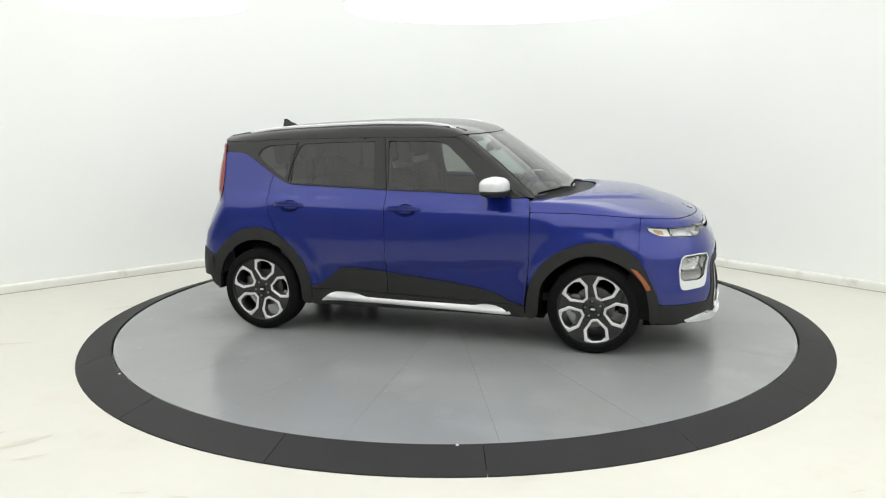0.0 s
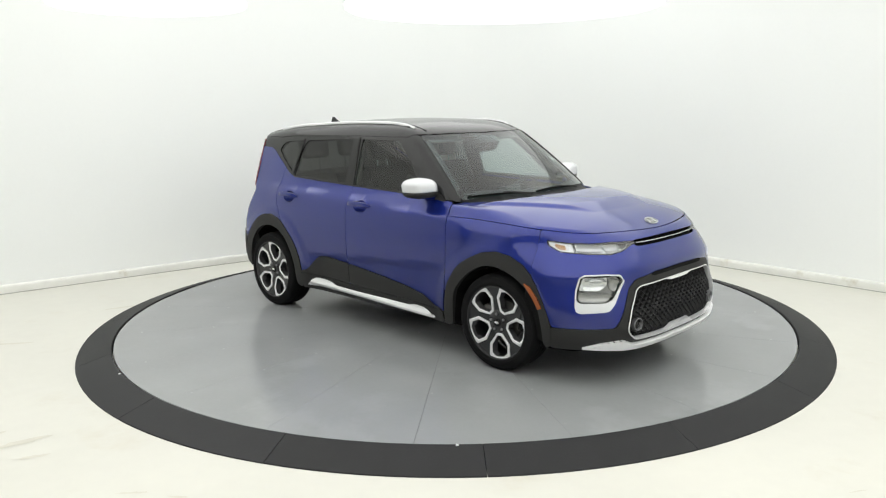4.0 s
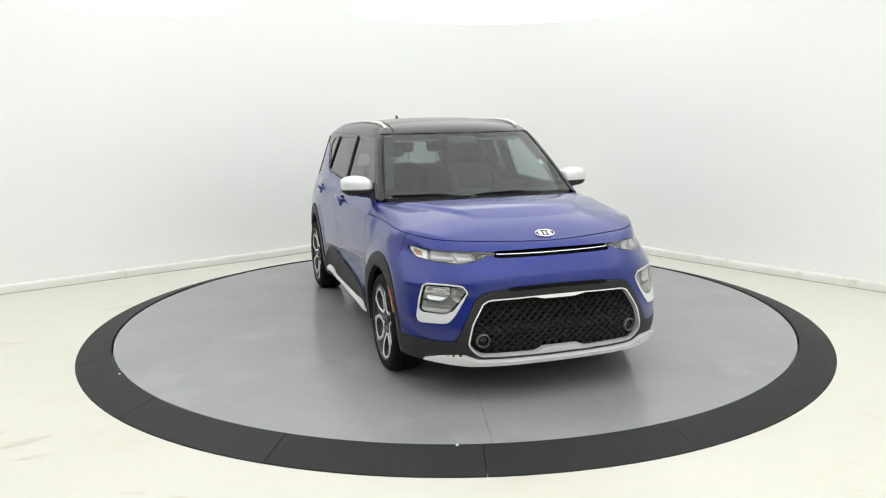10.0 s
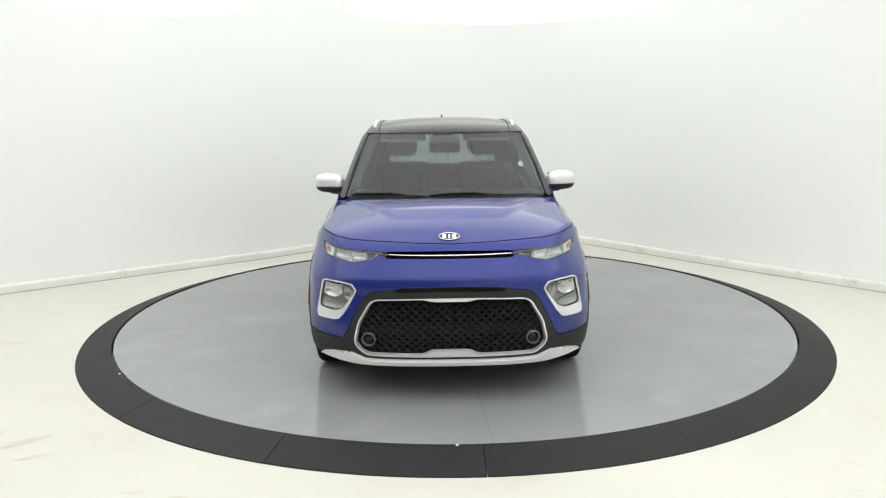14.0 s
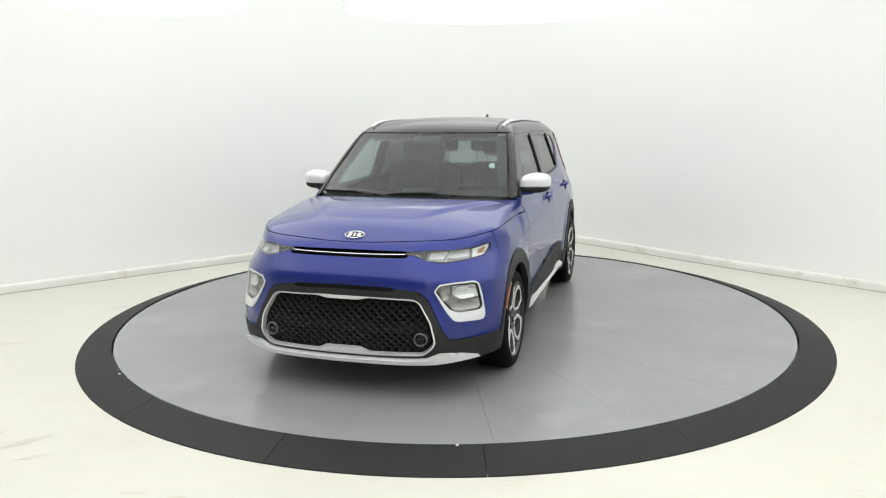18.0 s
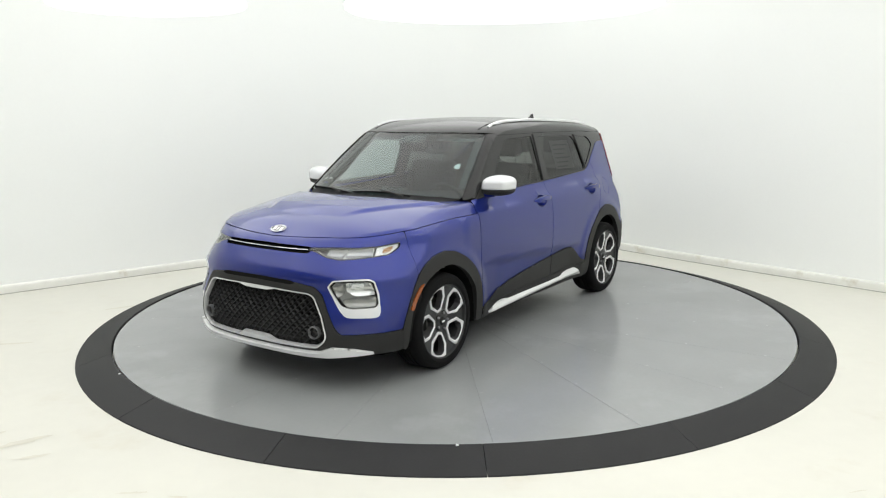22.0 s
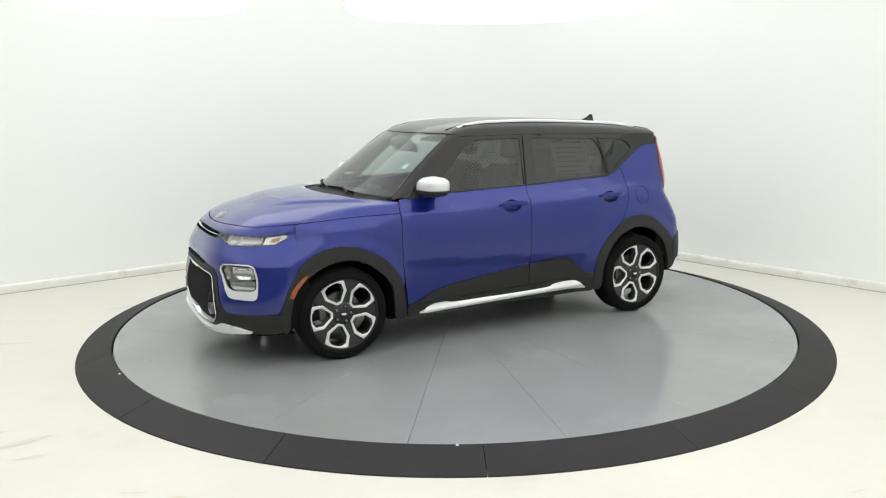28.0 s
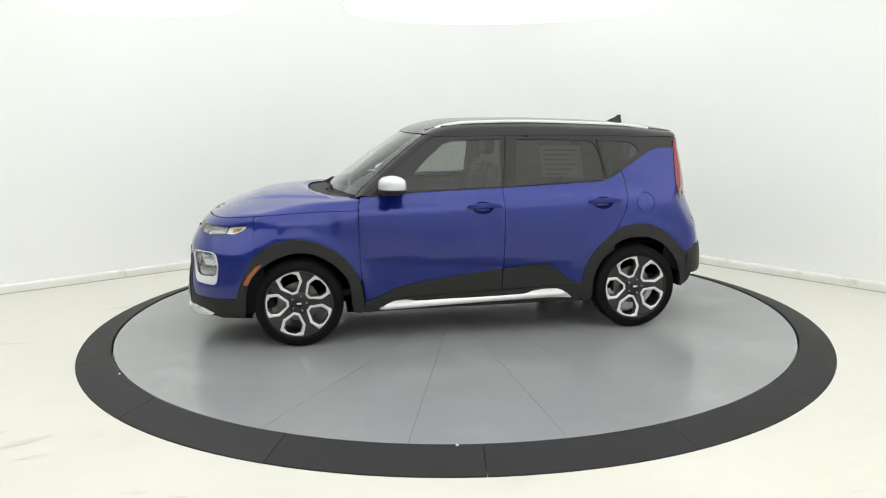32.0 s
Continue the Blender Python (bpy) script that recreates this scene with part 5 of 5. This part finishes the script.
def wheel(car, x, side, phase):
    """An alloy wheel of five hexagon loops with a road tyre."""
    hub = new("wheel")
    hub.parent = car
    hub.location = (x, WHEEL_Y * side, WHEEL_Z)
    hub.rotation_euler = (0, 0, 0 if side > 0 else math.pi)
    tagged(hub, "alloy wheel with five bright hexagon loops")
    R = WHEEL_R
    prof = [(0.244, -0.098), (0.250, -0.108), (0.266, -0.113), (0.290, -0.111), (0.312, -0.102), (0.322, -0.086), (R, -0.06), (R, -0.035), (R - 0.007, -0.033), (R - 0.007, -0.028), (R, -0.026), (R, -0.003), (R - 0.007, -0.001), (R - 0.007, 0.004), (R, 0.006), (R, 0.030), (R - 0.007, 0.032), (R - 0.007, 0.037), (R, 0.039),
            (R, 0.06), (0.322, 0.086), (0.314, 0.100), (0.306, 0.106), (0.304, 0.104), (0.290, 0.111), (0.268, 0.113), (0.264, 0.110), (0.258, 0.110), (0.251, 0.106), (0.244, 0.098)]
    part("tyre", lathe_bm(prof, 72, "y"), M_TYRE, hub, "black road tyre")
    rim = part("rim", lathe_bm([(0.244, 0.098), (0.252, 0.104), (0.251, 0.109), (0.245, 0.108), (0.238, 0.090), (0.226, 0.05), (0.216, -0.04), (0.240, -0.09), (0.246, -0.10)], 72, "y"), M_RIMDARK, hub, "dark rim barrel")
    # silver hexagon loops, dark spokes between them
    hexo = [(0.075, -0.020), (0.146, -0.084), (0.226, -0.087), (0.2475, -0.050), (0.2505, 0.0), (0.2475, 0.050), (0.226, 0.087), (0.146, 0.084), (0.075, 0.020)]
    hexi = [(0.093, -0.016), (0.154, -0.064), (0.206, -0.064), (0.229, -0.034), (0.2315, 0.0), (0.229, 0.034), (0.206, 0.064), (0.154, 0.064), (0.093, 0.016)]

    def depth(r):
        return 0.080 + 0.020 * min(1.0, (r / 0.23) ** 2)

    for k in range(5):
        a = radians(phase + 72 * k)
        ca, sa = math.cos(a), math.sin(a)
        at = lambda r, s, d: (r * ca - s * sa, d, r * sa + s * ca)
        n, v, f = len(hexo), [], []
        for r, s in hexo:
            v += [at(r, s, depth(r) - 0.035), at(r, s, depth(r) - 0.002), at(r + 0.0025 * (0.15 - r) / 0.08, s * 0.965, depth(r))]
        for r, s in hexi:
            v += [at(r + 0.002 * (r - 0.15) / 0.06, s * 1.06, depth(r) - 0.001), at(r, s, depth(r) - 0.004), at(r, s * 0.92, depth(r) - 0.050)]
        o = 3 * n
        for i in range(n):
            j = (i + 1) % n
            f += [(3 * i, 3 * j, 3 * j + 1, 3 * i + 1), (3 * i + 1, 3 * j + 1, 3 * j + 2, 3 * i + 2),
                  (3 * i + 2, 3 * j + 2, o + 3 * j, o + 3 * i), (o + 3 * i, o + 3 * j, o + 3 * j + 1, o + 3 * i + 1)]
        bm = bmesh.new()
        vs = [bm.verts.new(q) for q in v]
        for q in f:
            bm.faces.new([vs[i] for i in q])
        part("hexagon_loop", bm, M_RIM, rim, "machined bright hexagon loop")
        # dark inner wall of the loop
        bm = bmesh.new()
        vs = [bm.verts.new(q) for q in v]
        for i in range(n):
            j = (i + 1) % n
            bm.faces.new([vs[o + 3 * i + 1], vs[o + 3 * j + 1], vs[o + 3 * j + 2], vs[o + 3 * i + 2]])
        bmesh.ops.delete(bm, geom=[w for w in bm.verts if not w.link_faces], context="VERTS")
        part("loop_wall", bm, M_RIMWALL, rim)
        # dark spoke between two loops
        b = a + radians(36)
        cb, sb = math.cos(b), math.sin(b)
        bt = lambda r, s, d: (r * cb - s * sb, d, r * sb + s * cb)
        spoke = [(0.05, -0.026), (0.13, -0.024), (0.185, -0.050), (0.238, -0.075), (0.246, 0.0), (0.238, 0.075), (0.185, 0.050), (0.13, 0.024), (0.05, 0.026)]
        bm = bmesh.new()
        hi = [bm.verts.new(bt(r, s, depth(r) - 0.010)) for r, s in spoke]
        lo = [bm.verts.new(bt(r, s, depth(r) - 0.055)) for r, s in spoke]
        bm.faces.new(hi)
        for i in range(len(spoke)):
            j = (i + 1) % len(spoke)
            bm.faces.new((hi[i], lo[i], lo[j], hi[j]))
        part("spoke", bm, M_RIMDARK, rim, "dark grey spoke", smooth=False)
        nut = lathe_bm([(0, 0.094), (0.006, 0.094), (0.0095, 0.090), (0.0095, 0.070)], 6, "y")
        part("wheel_nut", nut, M_SILVERDARK, rim, "wheel nut", m=pose(0.057 * cb, 0, 0.057 * sb), smooth=False)
        well = lathe_bm([(0.0165, 0.0835), (0.012, 0.0835), (0.011, 0.075)], 12, "y")
        part("nut_recess", well, M_SHELL, rim, m=pose(0.057 * cb, 0, 0.057 * sb))
    part("hub_plate", lathe_bm([(0, 0.086), (0.04, 0.085), (0.072, 0.080), (0.085, 0.070), (0.085, 0.03)], 40, "y"), M_RIMDARK, rim, "dark hub plate")
    cap = part("centre_cap", lathe_bm([(0, 0.094), (0.022, 0.093), (0.028, 0.090), (0.029, 0.084)], 28, "y"), M_GLOSS, rim, "black centre cap")
    bm = bmesh.new()
    oval = [bm.verts.new((0.019 * math.cos(q * math.pi / 10), 0.0946, 0.008 * math.sin(q * math.pi / 10))) for q in range(20)]
    bm.faces.new(oval)
    part("cap_oval", bm, M_RIM, cap, "small bright oval")
    disc = part("brake_disc", lathe_bm([(0.06, 0.018), (0.145, 0.018), (0.147, 0.014), (0.147, -0.004), (0.06, -0.004)], 48, "y"), M_DISC, hub, "bare metal brake disc")
    cal = rounded_box(0.07, 0.06, 0.14, 0.012, 2, (0.125, 0.010, 0.02))
    part("brake_caliper", cal, M_DISC, hub, "grey brake caliper")
    return hub


def cabin_inside(car):
    inside_of = new("interior")
    inside_of.parent = car
    tagged(inside_of, "dark cloth and plastic interior")
    floor_bm = rounded_box(2.9, 1.36, 0.06, 0.01, 1, (-0.30, 0, 0.34))
    part("cabin_floor", floor_bm, M_TRIM, inside_of)
    dash = tube([(0.90, -0.74, 0.93), (0.90, 0.0, 0.945), (0.90, 0.74, 0.93)], [(-0.30, 0.065), (-0.05, 0.085), (0.14, 0.060), (0.24, 0.0), (0.20, -0.30), (-0.22, -0.30)], up=(0, 0, 1))
    part("dashboard", dash, M_TRIM, inside_of, "dark dashboard")
    screen_bm = rounded_box(0.02, 0.26, 0.12, 0.008, 2)
    part("display", screen_bm, M_GLOSS, inside_of, "black centre display", m=pose(0.70, 0.0, 1.06, 0, -12, 0))
    hood_bm = rounded_box(0.20, 0.34, 0.09, 0.035, 3)
    part("cluster_hood", hood_bm, M_TRIM, inside_of, m=pose(0.74, 0.37, 1.03))
    rim_pts = [(0.185 * math.cos(q * math.pi / 14), 0.185 * math.sin(q * math.pi / 14), 0) for q in range(28)]
    wheel_m = pose(0.50, 0.37, 0.98, 0, -66, 0)
    part("steering_wheel", tube(rim_pts, circle(0.015, 8), closed=True), M_TRIM, inside_of, "black steering wheel", m=wheel_m)
    part("steering_boss", rounded_box(0.12, 0.13, 0.05, 0.02, 2), M_TRIM, inside_of, m=wheel_m)
    part("steering_spoke", rounded_box(0.05, 0.36, 0.018, 0.008, 1), M_TRIM, inside_of, m=wheel_m)
    for y in (0.37, -0.37):
        seat(inside_of, -0.15, y)
    for y in (0.40, 0.0, -0.40):
        back = rounded_box(0.14, 0.40 if y else 0.38, 0.56, 0.05, 3)
        part("rear_backrest", back, M_CLOTH, inside_of, "charcoal cloth rear backrest", m=pose(-1.18, y, 0.86, 0, -14, 0))
        head_restraint(inside_of, -1.27, y, 1.265, 0.30 if y else 0.22)
    part("rear_cushion", rounded_box(0.50, 1.24, 0.16, 0.05, 3), M_CLOTH, inside_of, "charcoal cloth rear bench", m=pose(-0.93, 0, 0.58))
    v, f, n = sheet("top", dense(outline("top", both([("t", 0.34, 0.0), ("t", 0.30, 0.40), ("t", 0.15, 0.53), ("t", -1.60, 0.50), ("t", -1.68, 0.0)])), 0.08), [], -0.045, 0.0, 0.12, 1, cabin)
    piece("headliner", v, f, M_LINER, inside_of, "pale grey headliner", True, n)
    part("mirror_stem", rounded_box(0.10, 0.24, 0.11, 0.025, 2), M_GLOSS, inside_of, m=pose(0.44, 0.0, 1.44, 0, 35, 0))
    part("interior_mirror", rounded_box(0.03, 0.25, 0.07, 0.02, 3), M_TRIM, inside_of, "black interior mirror", m=pose(0.36, 0.0, 1.40, 0, 10, 0))
    for y in (0.33, -0.33):
        part("sun_visor", rounded_box(0.16, 0.36, 0.02, 0.008, 1), M_LINERDARK, inside_of, "grey sun visor", m=pose(0.27, y, 1.487, 0, 14, 0))
    for side in (1, -1):
        trim = [("s", 0.70, 1.075), ("s", -1.15, 1.13), ("s", -1.15, 0.45), ("s", 0.70, 0.45)]
        panel("door_trim", "side", trim, M_TRIM, inside_of, r=0.02, off=-0.075, thick=0.0, grid=0.1, side=side, label="dark door trim")
        post = [("s", -0.255, 1.49), ("s", -0.40, 1.49), ("s", -0.375, 1.11), ("s", -0.235, 1.11)]
        panel("pillar_trim", "side", post, M_TRIM, inside_of, r=0.02, off=-0.045, thick=0.0, grid=0.08, side=side, f=cabin)
        rear_post = [("s", -1.50, 1.455), ("s", -1.50, 1.08), ("r", 36, 1.02), ("r", 30, 1.44)]
        panel("pillar_trim", "tail", rear_post, M_TRIM, inside_of, r=0.02, off=-0.05, thick=0.0, grid=0.06, side=side, f=cabin)
        pil = [("t", 0.36, 0.53), ("t", 0.80, 0.66), ("t", 0.76, 0.72), ("t", 0.30, 0.60)]
        panel("pillar_trim", "top", pil, M_TRIM, inside_of, r=0.01, off=-0.045, thick=0.0, grid=0.06, side=side, f=cabin)
    part("load_floor", rounded_box(0.55, 1.2, 0.05, 0.01, 1), M_TRIM, inside_of, m=pose(-1.55, 0, 0.62))
    # paper in the left rear window, label on the windscreen
    sticker = panel("price_sheet", "side", [("s", -0.565, 1.435), ("s", -0.90, 1.425), ("s", -0.905, 1.185), ("s", -0.565, 1.195)], M_PAPER, inside_of, r=0.004, off=-0.016, thick=0.0, grid=0.06, f=cabin, label="white printed sheet inside the rear window")
    for k in range(6):
        z = 1.40 - 0.036 * k
        panel("print_line", "side", [("s", -0.60, z), ("s", -0.86 + 0.04 * (k % 3), z - 0.006), ("s", -0.86 + 0.04 * (k % 3), z - 0.016), ("s", -0.60, z - 0.010)], M_INK, sticker, r=0.001, off=-0.014, thick=0.0, grid=0.05, f=cabin, shrink=0)
    panel("screen_label", "top", [("t", 0.640, 0.582), ("t", 0.690, 0.598), ("t", 0.700, 0.553), ("t", 0.672, 0.550), ("t", 0.655, 0.562)], M_PAPER, inside_of, r=0.004, off=-0.008, thick=0.0, grid=0.03, f=cabin, label="small white label on the windscreen")


def head_restraint(owner, x, y, z, wide):
    ob = part("head_restraint", rounded_box(0.10, wide, 0.17, 0.04, 3), M_CLOTH, owner, "charcoal head restraint", m=pose(x, y, z + 0.10, 0, -8, 0))
    for s in (-0.055, 0.055):
        post = lathe_bm([(0, -0.10), (0.006, -0.10), (0.006, 0.04), (0, 0.04)], 8, "z")
        part("restraint_post", post, M_CHROME, ob, "bright steel post", m=pose(x + 0.01, y + s, z, 0, -8, 0))


def seat(owner, x, y):
    part("seat_cushion", rounded_box(0.50, 0.50, 0.15, 0.05, 3), M_CLOTH, owner, "charcoal cloth seat cushion", m=pose(x + 0.20, y, 0.62, 0, -6, 0))
    part("seat_base", rounded_box(0.42, 0.40, 0.22, 0.02, 1), M_TRIM, owner, m=pose(x + 0.18, y, 0.46))
    part("seat_back", rounded_box(0.13, 0.47, 0.62, 0.05, 3), M_CLOTH, owner, "charcoal cloth seat back", m=pose(x - 0.12, y, 0.95, 0, -16, 0))
    for s in (-0.20, 0.20):
        part("seat_bolster", rounded_box(0.11, 0.08, 0.50, 0.035, 3), M_CLOTH, owner, m=pose(x - 0.07, y + s, 0.92, 0, -16, 0))
    head_restraint(owner, x - 0.235, y, 1.285, 0.26)


# extra finishes that share a base
M_RIMWALL = material("grey alloy paint", (0.09, 0.09, 0.093), 0.4, metal=0.5, grain=0.08, scale=200)
M_LAMPDARK = material("dark lamp housing", (0.07, 0.07, 0.07), 0.3, metal=0.5, coat=0.3, grain=0.1, scale=60)
M_LAMPMID = material("clear lamp bowl", (0.54, 0.55, 0.57), 0.22, metal=0.6, grain=0.1, scale=60)
M_AMBERPALE = material("pale amber reflector", (0.36, 0.19, 0.07), 0.3, metal=0.3, coat=0.4, grain=0.1, scale=90)
M_PODBOWL = material("smoky lamp bowl", (0.30, 0.30, 0.29), 0.2, metal=0.7, grain=0.1, scale=60)
M_CHROMEMAT = material("satin chrome", (0.88, 0.885, 0.89), 0.24, metal=0.55, grain=0.03, scale=80)
M_SILVERDARK = material("dull grey metal", (0.22, 0.22, 0.23), 0.35, metal=0.7, grain=0.08, scale=120)
M_GRILLE = material("black grille plastic", (0.012, 0.012, 0.0125), 0.55, spec=0.2, grain=0.1, scale=200)
M_LINERDARK = material("grey pillar trim", (0.22, 0.225, 0.22), 0.85, spec=0.2, grain=0.08, scale=200)

room()
ramp_ring()
table = turntable()
car = new("compact_car")
tagged(car, "metallic blue boxy compact car with black roof and silver trim", "car")
shell(car)
body_panels(car)
front_lamps(car)
grille(car)
wipers(car)
cabin_inside(car)
for wx in (1.30, -1.30):
    for ws in (1, -1):
        wheel(car, wx, ws, 70 if ws > 0 else 46 if wx > 0 else 28)


def motions():
    """The turntable turns clockwise with the car on it; it jerks on in the first second and a half."""
    turns = [(0.0, -15.95), (0.1, -16.3), (0.2, -21.6), (0.4, -22.4), (0.5, -26.7), (0.7, -26.95), (1.0, -27.28), (1.2, -28.4), (1.5, -32.1), (2.0, -34.38), (3.0, -39.0), (4.0, -43.54), (5.0, -48.07),
             (6.0, -52.66), (7.0, -57.16), (8.0, -61.68), (9.0, -66.13), (10.0, -70.77), (11.0, -75.29), (12.0, -79.81), (13.0, -84.24), (14.0, -88.69), (15.0, -93.13), (16.0, -97.58), (17.0, -102.02),
             (18.0, -106.59), (19.0, -111.16), (20.0, -115.60), (21.0, -120.16), (22.0, -124.74), (23.0, -129.29), (24.0, -133.94), (25.0, -138.57), (26.0, -143.16), (27.0, -147.74), (28.0, -152.22),
             (29.0, -156.60), (30.0, -161.17), (31.0, -165.69), (32.0, -170.17)]
    walk(table, [(t, pose(0, 0, 0, 0, 0, a)) for t, a in turns])
    rows = []
    for t, a in turns:
        c, s = math.cos(radians(a)), math.sin(radians(a))
        rows.append((t, pose(-0.0124 * c + 0.0628 * s, -0.0124 * s - 0.0628 * c, 0.066, 0, 0, a)))
    walk(car, rows)


motions()
